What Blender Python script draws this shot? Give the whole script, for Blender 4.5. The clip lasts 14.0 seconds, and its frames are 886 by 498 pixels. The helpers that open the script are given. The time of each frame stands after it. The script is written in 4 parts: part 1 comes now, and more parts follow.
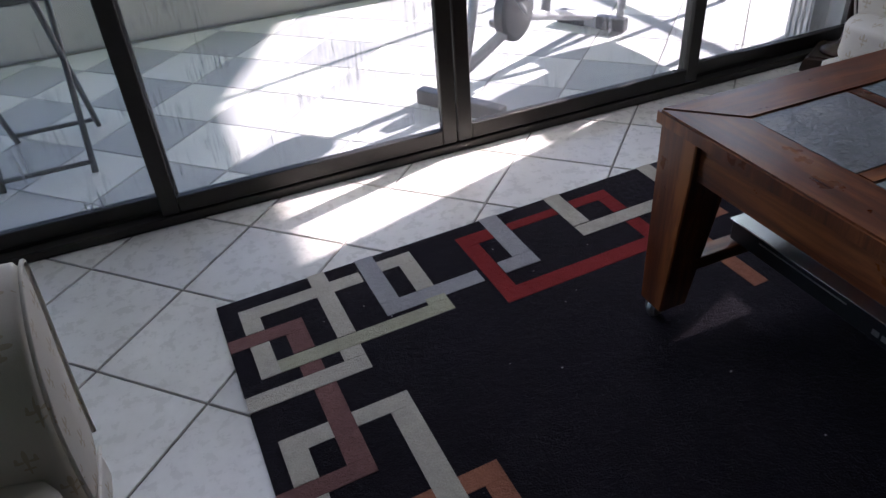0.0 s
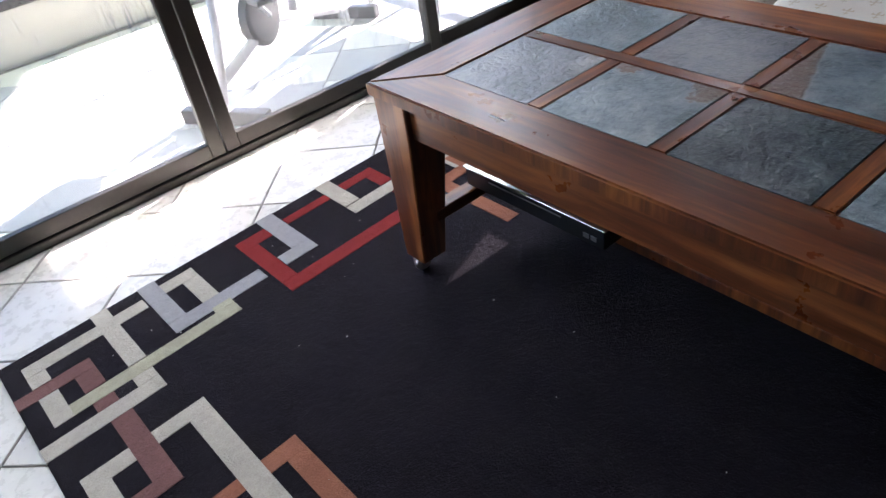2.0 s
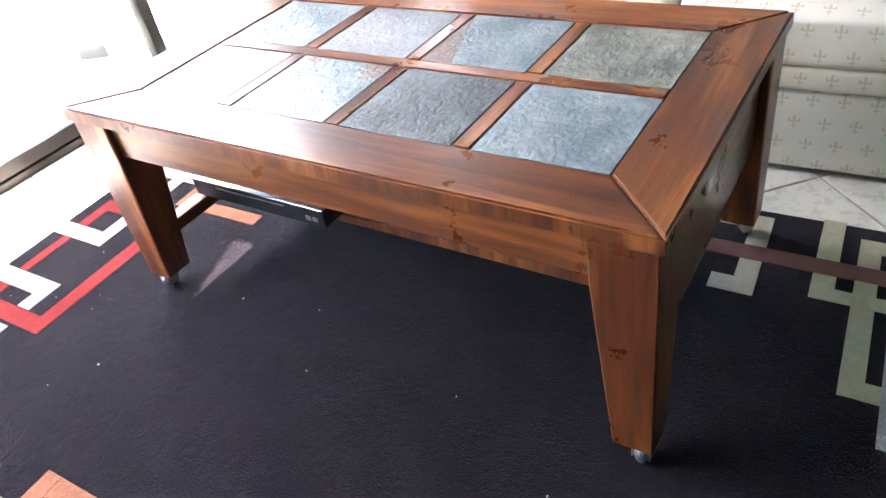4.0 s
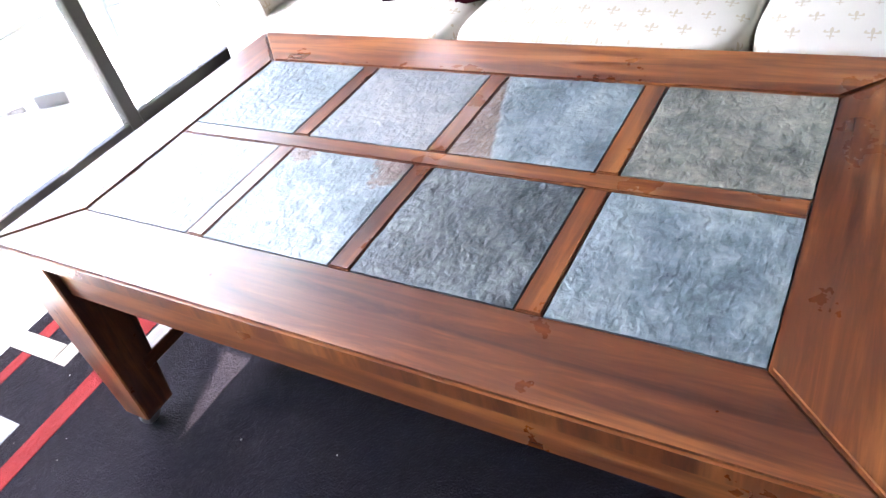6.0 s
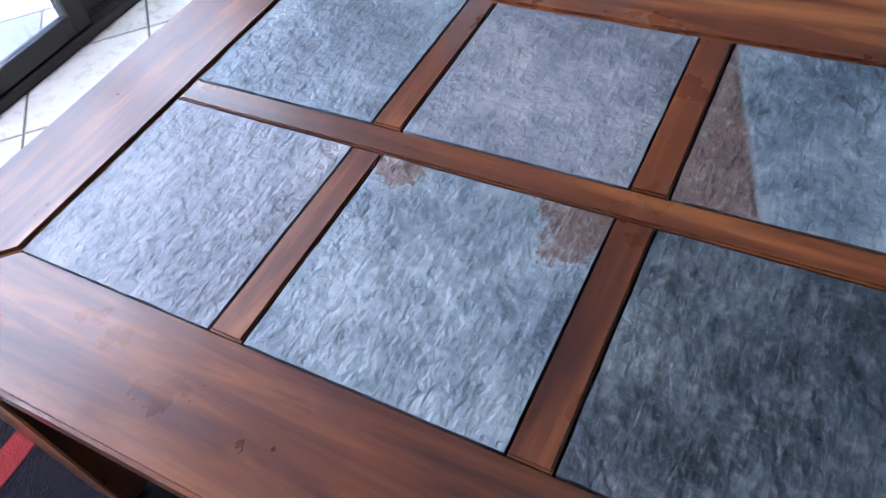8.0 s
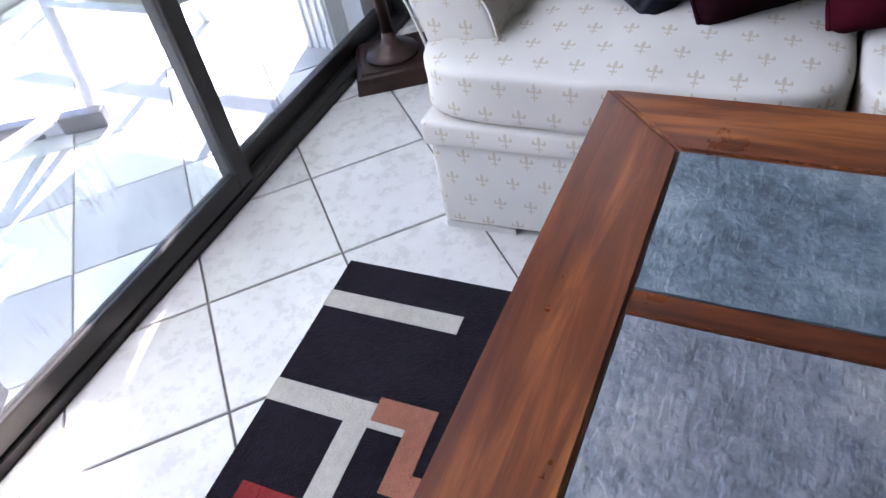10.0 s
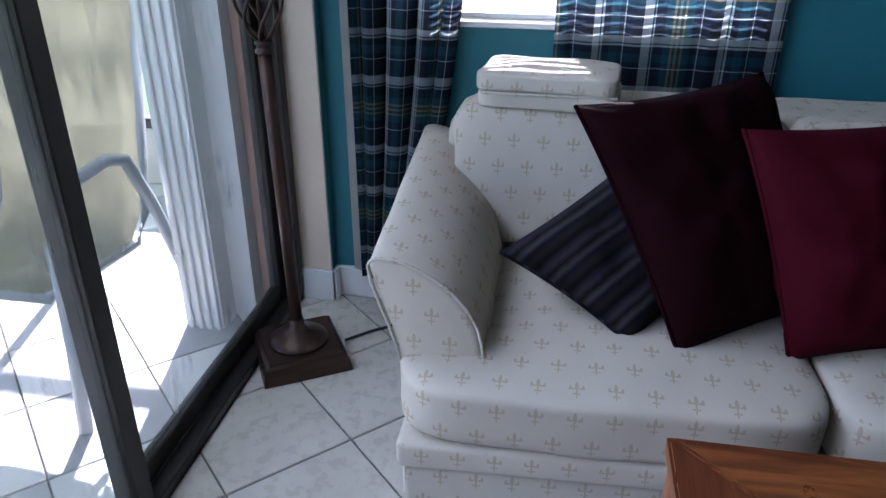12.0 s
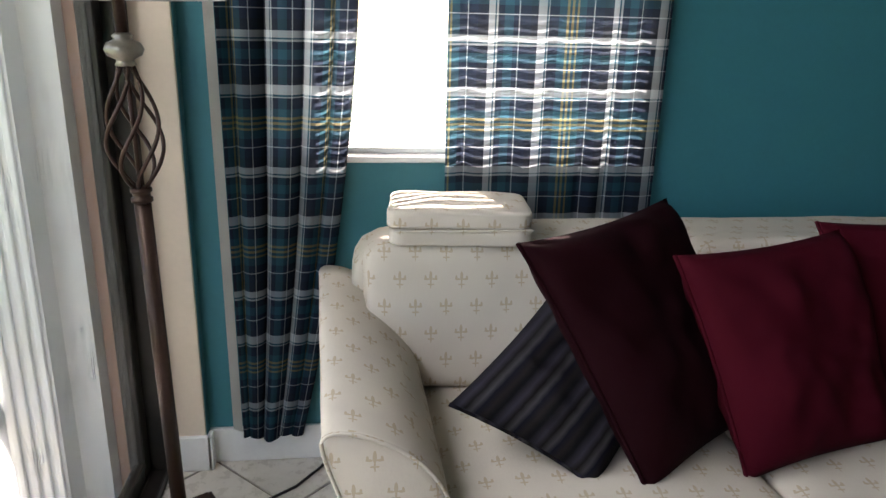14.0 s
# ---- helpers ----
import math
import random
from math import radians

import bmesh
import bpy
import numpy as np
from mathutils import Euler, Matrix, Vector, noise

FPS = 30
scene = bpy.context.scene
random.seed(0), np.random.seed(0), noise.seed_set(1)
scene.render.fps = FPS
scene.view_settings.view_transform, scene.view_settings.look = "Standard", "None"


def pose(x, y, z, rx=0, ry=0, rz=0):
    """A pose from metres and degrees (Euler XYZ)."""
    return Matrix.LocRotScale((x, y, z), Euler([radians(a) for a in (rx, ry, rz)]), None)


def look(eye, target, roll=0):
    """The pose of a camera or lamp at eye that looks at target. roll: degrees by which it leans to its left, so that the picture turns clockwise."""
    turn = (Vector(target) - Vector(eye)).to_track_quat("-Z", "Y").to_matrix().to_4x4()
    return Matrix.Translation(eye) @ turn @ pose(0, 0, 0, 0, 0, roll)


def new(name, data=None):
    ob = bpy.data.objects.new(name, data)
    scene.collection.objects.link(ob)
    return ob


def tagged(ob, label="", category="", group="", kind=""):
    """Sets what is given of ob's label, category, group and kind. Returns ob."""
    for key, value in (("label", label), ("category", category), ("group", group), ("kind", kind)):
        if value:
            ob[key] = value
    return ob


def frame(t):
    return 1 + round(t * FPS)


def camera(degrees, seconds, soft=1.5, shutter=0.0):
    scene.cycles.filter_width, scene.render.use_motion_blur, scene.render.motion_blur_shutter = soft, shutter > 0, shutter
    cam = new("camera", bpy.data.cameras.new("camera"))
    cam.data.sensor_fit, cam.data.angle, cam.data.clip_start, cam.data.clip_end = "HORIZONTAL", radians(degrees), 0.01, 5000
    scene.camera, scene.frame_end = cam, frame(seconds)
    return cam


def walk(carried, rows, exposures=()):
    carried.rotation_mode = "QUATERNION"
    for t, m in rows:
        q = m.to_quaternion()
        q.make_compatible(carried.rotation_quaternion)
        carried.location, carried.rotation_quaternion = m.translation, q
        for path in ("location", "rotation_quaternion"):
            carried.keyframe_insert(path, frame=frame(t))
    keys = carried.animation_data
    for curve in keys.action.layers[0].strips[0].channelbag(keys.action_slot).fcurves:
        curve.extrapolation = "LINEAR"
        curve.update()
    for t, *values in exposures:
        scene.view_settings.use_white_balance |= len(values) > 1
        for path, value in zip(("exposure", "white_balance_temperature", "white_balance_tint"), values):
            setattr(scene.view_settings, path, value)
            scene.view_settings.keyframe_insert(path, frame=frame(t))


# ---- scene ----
cam = camera(62.5, 14.0)
PATH = [
    (0, (-0.972, -0.924, 1.137), (-0.395, 0.601, -0.02), -4.4),
    (0.5, (-0.907, -0.973, 1.117), (-0.32, 0.501, -0.101), -6.2),
    (1, (-0.873, -0.998, 1.129), (-0.281, 0.485, -0.076), -8.3),
    (1.5, (-0.843, -1.053, 1.115), (-0.213, 0.361, -0.151), -9.0),
    (2, (-0.854, -1.127, 1.14), (0.053, 0.191, -0.061), -10.1),
    (2.5, (-0.872, -1.25, 1.112), (0.221, -0.118, -0.122), -8.1),
    (3, (-0.872, -1.379, 1.102), (0.251, -0.268, -0.124), -9.5),
    (5.5, (-0.605, -1.265, 1.114), (0.775, -0.495, -0.111), -11.1),
    (6, (-0.494, -1.09, 1.11), (0.719, -0.128, -0.156), -15.3),
    (6.5, (-0.395, -0.983, 1.065), (0.709, -0.026, -0.3), -17.0),
    (7, (-0.315, -0.832, 1.045), (0.864, -0.014, -0.348), -17.7),
    (7.5, (-0.264, -0.711, 1.03), (0.89, 0.085, -0.396), -17.2),
    (8, (-0.177, -0.615, 1.001), (0.861, 0.138, -0.534), -11.5),
    (8.5, (-0.184, -0.506, 0.99), (0.746, 0.35, -0.56), -13.4),
    (9, (-0.231, -0.343, 1.026), (0.83, 0.503, -0.443), -13.5),
    (9.2, (-0.254, -0.293, 1.032), (0.814, 0.555, -0.43), -14.1),
    (11.5, (-0.197, 0.207, 1.194), (1.498, 0.598, 0.209), -2.8),
    (12, (-0.188, 0.291, 1.192), (1.572, 0.587, 0.289), 0.3),
    (12.5, (-0.122, 0.362, 1.189), (1.681, 0.53, 0.34), -0.4),
    (13, (-0.11, 0.477, 1.226), (1.761, 0.376, 0.528), 0.9),
    (13.5, (-0.117, 0.551, 1.233), (1.768, 0.323, 0.605), 3.3),
    (14, (-0.066, 0.551, 1.204), (1.825, 0.318, 0.597), 1.5),
]
EXPOSURES = [(0, 1.82, 5800, 28), (0.5, 2.25, 5800, 28), (1.0, 2.5, 5800, 28), (1.5, 2.9, 5900, 28), (2.0, 3.35, 6050, 26), (2.5, 3.7, 6200, 26), (3.0, 4.4, 6350, 26), (5.5, 5.8, 6350, 26), (6, 5.2, 6000, 28), (6.5, 4.5, 5600, 30), (8, 4.05, 5350, 30), (8.5, 4.1, 5450, 30), (9, 4.15, 5600, 30), (9.2, 4.1, 5600, 30), (11.5, 2.3, 5350, 26), (12, 2.45, 5350, 26), (12.5, 2.65, 5500, 24), (13, 2.75, 6300, 22), (14, 2.85, 6750, 24)]
walk(cam, [(t, look(e, g, r)) for t, e, g, r in PATH], EXPOSURES)

# ---- world, sun, exposure ----
world = bpy.data.worlds.new("world")
scene.world = world
world.use_nodes = True
wn = world.node_tree.nodes
sky = wn.new("ShaderNodeTexSky")
sky.sky_type, sky.sun_disc = "NISHITA", False
SUN_EL, SUN_DIR = radians(31.0), Vector((0.958, 0.287, 0))
sky.sun_elevation, sky.sun_rotation = SUN_EL, math.atan2(SUN_DIR.x, SUN_DIR.y)
world.node_tree.links.new(sky.outputs[0], wn["Background"].inputs[0])
wn["Background"].inputs[1].default_value = 0.085
sun_data = bpy.data.lights.new("sun", "SUN")
sun_data.energy, sun_data.angle, sun_data.color = 5.0, radians(0.6), (1.0, 0.93, 0.82)
sun = new("sun", sun_data)
toward = Vector((SUN_DIR.x * math.cos(SUN_EL), SUN_DIR.y * math.cos(SUN_EL), math.sin(SUN_EL)))
sun.matrix_world = look(toward * 10, (0, 0, 0))
# added lamp standing for the sky's light through the upper part of the doors
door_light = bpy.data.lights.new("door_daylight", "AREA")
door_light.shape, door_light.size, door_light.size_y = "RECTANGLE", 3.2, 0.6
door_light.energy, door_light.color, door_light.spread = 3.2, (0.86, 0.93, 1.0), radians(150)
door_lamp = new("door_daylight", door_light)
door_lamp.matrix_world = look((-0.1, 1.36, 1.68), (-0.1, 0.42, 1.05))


# ---- materials ----
class Mat:
    """A small builder of node materials; coordinates are box-projected UVs in metres."""

    def __init__(self, name, rough=0.6, metal=0.0, spec=0.5):
        self.m = bpy.data.materials.new(name)
        self.m.use_nodes = True
        self.t = self.m.node_tree
        self.b = self.t.nodes["Principled BSDF"]
        self.b.inputs["Roughness"].default_value = rough
        self.b.inputs["Metallic"].default_value = metal
        self.b.inputs["Specular IOR Level"].default_value = spec
        self.uvn = None

    def node(self, kind, **kw):
        n = self.t.nodes.new(kind)
        for k, v in kw.items():
            n.inputs[k.replace("_", " ")].default_value = v
        return n

    def link(self, a, b):
        self.t.links.new(a, b)

    def uv(self, scale=(1, 1, 1), rot=0.0):
        if self.uvn is None:
            self.uvn = self.t.nodes.new("ShaderNodeUVMap")
            self.uvn.uv_map = "UVMap"
        mp = self.t.nodes.new("ShaderNodeMapping")
        mp.inputs["Scale"].default_value = scale
        mp.inputs["Rotation"].default_value = (0, 0, rot)
        self.link(self.uvn.outputs[0], mp.inputs[0])
        return mp.outputs[0]

    def math(self, op, a, b=0.0, c=0.0):
        n = self.t.nodes.new("ShaderNodeMath")
        n.operation = op
        for i, v in enumerate((a, b, c)):
            if isinstance(v, (int, float)):
                n.inputs[i].default_value = v
            else:
                self.link(v, n.inputs[i])
        return n.outputs[0]

    def xyz(self, vec):
        n = self.t.nodes.new("ShaderNodeSeparateXYZ")
        self.link(vec, n.inputs[0])
        return n.outputs

    def noise(self, vec, scale, detail=4.0, rough=0.55, dist=0.0):
        n = self.node("ShaderNodeTexNoise", Scale=scale, Detail=detail, Roughness=rough, Distortion=dist)
        self.link(vec, n.inputs["Vector"])
        return n.outputs["Fac"]

    def shifted(self, vec, amount=7.0):
        """The vector moved by the object's random number, so that repeats differ."""
        info = self.t.nodes.new("ShaderNodeObjectInfo")
        add = self.t.nodes.new("ShaderNodeVectorMath")
        add.operation = "ADD"
        comb = self.t.nodes.new("ShaderNodeCombineXYZ")
        r = self.math("MULTIPLY", info.outputs["Random"], amount)
        for i in range(3):
            self.link(r, comb.inputs[i])
        self.link(vec, add.inputs[0])
        self.link(comb.outputs[0], add.inputs[1])
        return add.outputs[0]

    def random(self):
        return self.t.nodes.new("ShaderNodeObjectInfo").outputs["Random"]

    def ramp(self, fac, stops, interp="LINEAR"):
        n = self.t.nodes.new("ShaderNodeValToRGB")
        n.color_ramp.interpolation = interp
        els = n.color_ramp.elements
        while len(els) < len(stops):
            els.new(0.5)
        for e, (p, c) in zip(els, stops):
            e.position = p
            e.color = (*c, 1) if len(c) == 3 else c
        self.link(fac, n.inputs[0])
        return n.outputs[0]

    def mix(self, fac, a, b, blend="MIX"):
        n = self.t.nodes.new("ShaderNodeMix")
        n.data_type, n.blend_type = "RGBA", blend
        for sock, v in ((n.inputs[0], fac), (n.inputs[6], a), (n.inputs[7], b)):
            if isinstance(v, (int, float)):
                sock.default_value = v
            elif isinstance(v, tuple):
                sock.default_value = (*v, 1)
            else:
                self.link(v, sock)
        return n.outputs[2]

    def color(self, c):
        if isinstance(c, tuple):
            self.b.inputs["Base Color"].default_value = (*c, 1)
        else:
            self.link(c, self.b.inputs["Base Color"])
        return self

    def rough(self, r):
        self.link(r, self.b.inputs["Roughness"])

    def bump(self, height, strength=0.3, distance=0.002):
        n = self.node("ShaderNodeBump", Strength=strength, Distance=distance)
        self.link(height, n.inputs["Height"])
        self.link(n.outputs[0], self.b.inputs["Normal"])


def simple(name, col, rough=0.6, metal=0.0, var=0.15, scale=30.0, bump=0.15, dist=0.001, spec=0.5):
    """A surface of one colour with grain and soft stains."""
    m = Mat(name, rough, metal, spec)
    v = m.shifted(m.uv())
    fine, broad = m.noise(v, scale * 6), m.noise(v, scale * 0.25, 3)
    f = m.math("ADD", m.math("MULTIPLY", fine, 0.4), m.math("MULTIPLY", broad, 0.6))
    dark = tuple(c * (1 - var) for c in col)
    light = tuple(min(1, c * (1 + var)) for c in col)
    m.color(m.ramp(f, [(0.3, dark), (0.7, light)]))
    m.bump(fine, bump, dist)
    return m.m


def wood_mat(name, along, dark, mid, light, rough=0.28):
    m = Mat(name, rough, 0, 0.5)
    sc = (1.1, 14, 1) if along == "u" else (14, 1.1, 1)
    v = m.shifted(m.uv(sc))
    v2 = m.shifted(m.uv((0.6, 5, 1) if along == "u" else (5, 0.6, 1)))
    grain, band = m.noise(v, 3.0, 6, 0.65, 0.6), m.noise(v2, 1.6, 3, 0.5, 0.8)
    f = m.math("ADD", m.math("MULTIPLY", grain, 0.55), m.math("MULTIPLY", band, 0.45))
    col = m.ramp(f, [(0.38, dark), (0.5, mid), (0.63, light)])
    fine = m.noise(m.uv((3, 160, 1) if along == "u" else (160, 3, 1)), 4.0, 3)
    col = m.mix(m.math("MULTIPLY", fine, 0.25), col, tuple(c * 0.6 for c in dark))
    tint = m.ramp(m.random(), [(0.0, (0.82, 0.8, 0.8)), (1.0, (1.12, 1.1, 1.05))])
    m.color(m.mix(1.0, col, tint, "MULTIPLY"))
    scuff = m.noise(m.uv(), 9.0, 5, 0.6)
    m.rough(m.ramp(scuff, [(0.25, (rough * 0.9,) * 3), (0.8, (rough * 1.25,) * 3)]))
    m.bump(m.math("ADD", grain, fine), 0.12, 0.0008)
    return m.m


WOOD = ((0.05, 0.0115, 0.005), (0.14, 0.037, 0.011), (0.32, 0.108, 0.027))
wood_u = wood_mat("stained_wood_u", "u", *WOOD)
wood_v = wood_mat("stained_wood_v", "v", *WOOD)


def slate_mat(name, cols, rust=None, rough=0.34, flakes=0.18, chip=None):
    """Split slate: cloudy blue-grey with layered relief; rust: (u, v, radius) of a brown patch."""
    m = Mat(name, rough)
    uv = m.uv()
    v = m.shifted(uv)
    cloud, mid, fine = m.noise(v, 7, 5, 0.6, 0.2), m.noise(v, 30, 6, 0.66, 0.1), m.noise(v, 160, 3)
    f = m.math("ADD", m.math("MULTIPLY", cloud, 0.6), m.math("MULTIPLY", mid, 0.4))
    col = m.ramp(f, [(0.36, cols[0]), (0.47, cols[1]), (0.57, cols[2]), (0.69, cols[3])])
    x, y, _ = m.xyz(uv)
    for rust in rust or ():
        rag = m.math("ADD", m.math("MULTIPLY", m.math("SUBTRACT", mid, 0.5), 0.10), m.math("MULTIPLY", m.math("SUBTRACT", cloud, 0.5), 0.10))
        if len(rust) == 3:
            d = m.math("SQRT", m.math("ADD", m.math("POWER", m.math("SUBTRACT", x, rust[0]), 2), m.math("POWER", m.math("SUBTRACT", y, rust[1]), 2)))
            d = m.math("ADD", m.math("SUBTRACT", rust[2], d), rag)
        else:
            slope = m.math("MULTIPLY", m.math("SUBTRACT", 1.0, m.math("DIVIDE", m.math("SUBTRACT", x, rust[0]), 0.24)), rust[2])
            d = m.math("ADD", m.math("SUBTRACT", slope, m.math("SUBTRACT", rust[1], y)), m.math("MULTIPLY", rag, 0.15))
        k = m.math("MINIMUM", m.math("MAXIMUM", m.math("MULTIPLY", d, 160), 0), 1)
        rim = m.ramp(m.math("ABSOLUTE", d), [(0.0, (1, 1, 1)), (0.004, (0, 0, 0))])
        col = m.mix(k, col, m.ramp(mid, [(0.3, (0.075, 0.045, 0.034)), (0.7, (0.15, 0.095, 0.07))]))
        col = m.mix(m.math("MULTIPLY", rim, 0.2), col, (0.4, 0.4, 0.36))
    if chip:
        e = m.math("ADD", m.math("DIVIDE", m.math("SUBTRACT", x, chip[0]), chip[2]), m.math("DIVIDE", m.math("SUBTRACT", chip[1], y), chip[3]))
        e = m.math("ABSOLUTE", m.math("ADD", m.math("SUBTRACT", e, 1.0), m.math("MULTIPLY", m.math("SUBTRACT", mid, 0.5), 0.7)))
        col = m.mix(m.ramp(e, [(0.02, (0.85, 0.85, 0.85)), (0.06, (0, 0, 0))]), col, (0.015, 0.018, 0.02))
    vein = m.noise(v, 14, 8, 0.7, 1.2)
    line = m.ramp(m.math("ABSOLUTE", m.math("SUBTRACT", vein, 0.5)), [(0.0, (1, 1, 1)), (0.012, (0, 0, 0))])
    col = m.mix(m.math("MULTIPLY", line, 0.06), col, (0.5, 0.52, 0.5))
    peb = m.noise(v, 85, 2, 0.5)
    # Shade of the pits is put into the colour; raised grains are lightened.
    col = m.mix(m.math("MULTIPLY", m.ramp(peb, [(0.56, (0, 0, 0)), (0.72, (1, 1, 1))]), 0.3), col, cols[3])
    col = m.mix(m.math("MULTIPLY", m.ramp(peb, [(0.28, (1, 1, 1)), (0.42, (0, 0, 0))]), 0.3), col, cols[0])
    scratch = m.noise(m.uv((1.0, 6.0, 1), 0.35), 22, 5, 0.7, 0.6)
    col = m.mix(m.math("MULTIPLY", m.ramp(scratch, [(0.58, (0, 0, 0)), (0.72, (1, 1, 1))]), 0.38), col, tuple(min(1, c * 1.35) for c in cols[3]))
    m.color(col)
    m.rough(m.ramp(mid, [(0.3, (rough * 0.8,) * 3), (0.7, (rough * 1.35,) * 3)]))
    step = m.ramp(cloud, [(0.40, (0, 0, 0)), (0.44, (1, 1, 1)), (0.56, (1, 1, 1)), (0.585, (0.2, 0.2, 0.2))])
    pits = m.math("MULTIPLY", m.ramp(peb, [(0.36, (0, 0, 0)), (0.5, (0.7, 0.7, 0.7)), (0.66, (1, 1, 1))]), flakes)
    h = m.math("ADD", m.math("ADD", m.math("MULTIPLY", mid, 0.9), m.math("ADD", m.math("MULTIPLY", step, 0.3), m.math("MULTIPLY", scratch, 0.5))), m.math("ADD", pits, m.math("MULTIPLY", fine, 0.22)))
    m.bump(h, 0.6, 0.004)
    return m.m


BLUE = ((0.05, 0.064, 0.074), (0.105, 0.132, 0.145), (0.18, 0.21, 0.215), (0.30, 0.32, 0.31))
GREY = ((0.09, 0.095, 0.10), (0.15, 0.155, 0.165), (0.22, 0.215, 0.21), (0.31, 0.29, 0.26))
DARK = ((0.016, 0.02, 0.023), (0.036, 0.044, 0.048), (0.085, 0.097, 0.097), (0.21, 0.215, 0.20))
TAN = ((0.065, 0.065, 0.055), (0.15, 0.145, 0.118), (0.25, 0.23, 0.18), (0.37, 0.33, 0.25))


def floor_mat(name, a, b, rough):
    m = Mat(name, rough)
    v = m.shifted(m.uv(), 20)
    cloud, mid, fine = m.noise(v, 5, 4), m.noise(v, 30, 5, 0.65), m.noise(v, 220, 2)
    f = m.math("ADD", m.math("MULTIPLY", cloud, 0.6), m.math("MULTIPLY", mid, 0.4))
    col = m.ramp(f, [(0.3, a), (0.7, b)])
    tint = m.ramp(m.random(), [(0, (0.93, 0.93, 0.93)), (1, (1.05, 1.04, 1.02))])
    col = m.mix(1.0, col, tint, "MULTIPLY")
    speck = m.ramp(m.noise(v, 70, 2, 0.5), [(0.68, (0, 0, 0)), (0.74, (1, 1, 1))])
    m.color(m.mix(m.math("MULTIPLY", speck, 0.18), col, tuple(c * 0.55 for c in a)))
    m.rough(m.ramp(mid, [(0.3, (rough * 0.8,) * 3), (0.7, (rough * 1.3,) * 3)]))
    m.bump(m.math("ADD", mid, m.math("MULTIPLY", fine, 0.2)), 0.15, 0.0015)
    return m.m


tile_mat = floor_mat("ceramic_floor_tile", (0.50, 0.47, 0.42), (0.64, 0.61, 0.56), 0.28)
patio_light = floor_mat("patio_tile_light", (0.64, 0.63, 0.60), (0.78, 0.77, 0.73), 0.55)
patio_dark = floor_mat("patio_tile_grey", (0.38, 0.38, 0.385), (0.48, 0.48, 0.475), 0.55)
grout_mat = simple("grout", (0.16, 0.14, 0.12), 0.9)
teal_mat = simple("teal_wall_paint", (0.02, 0.155, 0.19), 0.6, var=0.06, scale=12, bump=0.25)
cream_mat = simple("cream_wall_paint", (0.68, 0.57, 0.45), 0.6, var=0.05, scale=12, bump=0.25)
white_mat = simple("white_paint", (0.78, 0.78, 0.76), 0.45, var=0.05, scale=10)
bronze_mat = simple("dark_bronze_aluminium", (0.03, 0.026, 0.022), 0.38, 0.4, var=0.2, scale=14)
black_mat = simple("black_plastic", (0.012, 0.012, 0.013), 0.35)
iron_mat = simple("dark_bronze_metal", (0.055, 0.03, 0.022), 0.32, 0.6, var=0.3, scale=25)
chrome_mat = simple("worn_steel", (0.5, 0.48, 0.45), 0.3, 0.9)
silver_mat = simple("silver_sheet", (0.62, 0.63, 0.65), 0.18, 0.9, var=0.05)
ceil_mat = simple("ceiling_paint", (0.5, 0.48, 0.44), 0.8, var=0.05)
peach_mat = simple("peach_stucco", (0.62, 0.36, 0.26), 0.85, var=0.1, bump=0.5)
siding_mat = simple("cream_siding", (0.55, 0.52, 0.44), 0.6, var=0.08)
grass_mat = simple("lawn", (0.10, 0.19, 0.045), 0.9, var=0.4, scale=8, bump=0.6, dist=0.02)


def fabric(name, col, motif=None, rough=0.85, weave=900.0, var=0.1, stripes=None, sheen=0.0):
    m = Mat(name, rough, 0, 0.06)
    uv = m.uv()
    fine, broad = m.noise(uv, weave, 2), m.noise(uv, 6, 3)
    c = m.ramp(m.math("ADD", m.math("MULTIPLY", fine, 0.5), m.math("MULTIPLY", broad, 0.5)), [(0.3, tuple(k * (1 - var) for k in col)), (0.7, tuple(min(1, k * (1 + var)) for k in col))])
    h = fine
    if motif:
        x, y, _ = m.xyz(m.uv((1 / motif[0], 1 / motif[1], 1)))
        row = m.math("FLOOR", y)
        x = m.math("ADD", x, m.math("MULTIPLY", m.math("MODULO", m.math("ABSOLUTE", row), 2), 0.5))
        fx, fy = m.math("SUBTRACT", m.math("FRACT", x), 0.5), m.math("SUBTRACT", m.math("FRACT", y), 0.5)
        ax = m.math("ABSOLUTE", fx)
        mask = None
        for cx, cy, rx, ry in ((0, 0.14, 0.05, 0.19), (0.13, 0.04, 0.09, 0.04), (0.17, 0.10, 0.035, 0.08), (0, -0.12, 0.024, 0.2), (0.06, -0.16, 0.05, 0.03)):
            e = m.math("ADD", m.math("POWER", m.math("DIVIDE", m.math("SUBTRACT", ax, cx), rx), 2), m.math("POWER", m.math("DIVIDE", m.math("SUBTRACT", fy, cy), ry), 2))
            k = m.math("LESS_THAN", e, 1.0)
            mask = k if mask is None else m.math("MAXIMUM", mask, k)
        c = m.mix(m.math("MULTIPLY", mask, 0.62), c, motif[2])
        h = m.math("ADD", m.math("ADD", fine, m.math("MULTIPLY", mask, 1.2)), m.math("MULTIPLY", m.noise(m.uv((1.6, 0.7, 1)), 95, 3), 1.6))
    if stripes:
        x, y, _ = m.xyz(uv)
        w = m.math("ADD", m.math("FRACT", m.math("DIVIDE", x, stripes[0])), m.math("MULTIPLY", m.math("SUBTRACT", m.noise(uv, 40, 3), 0.5), 0.08))
        c = m.ramp(w, stripes[1])
    m.color(c)
    m.b.inputs["Sheen Weight"].default_value = sheen
    m.bump(h, 0.35, 0.0012)
    return m.m


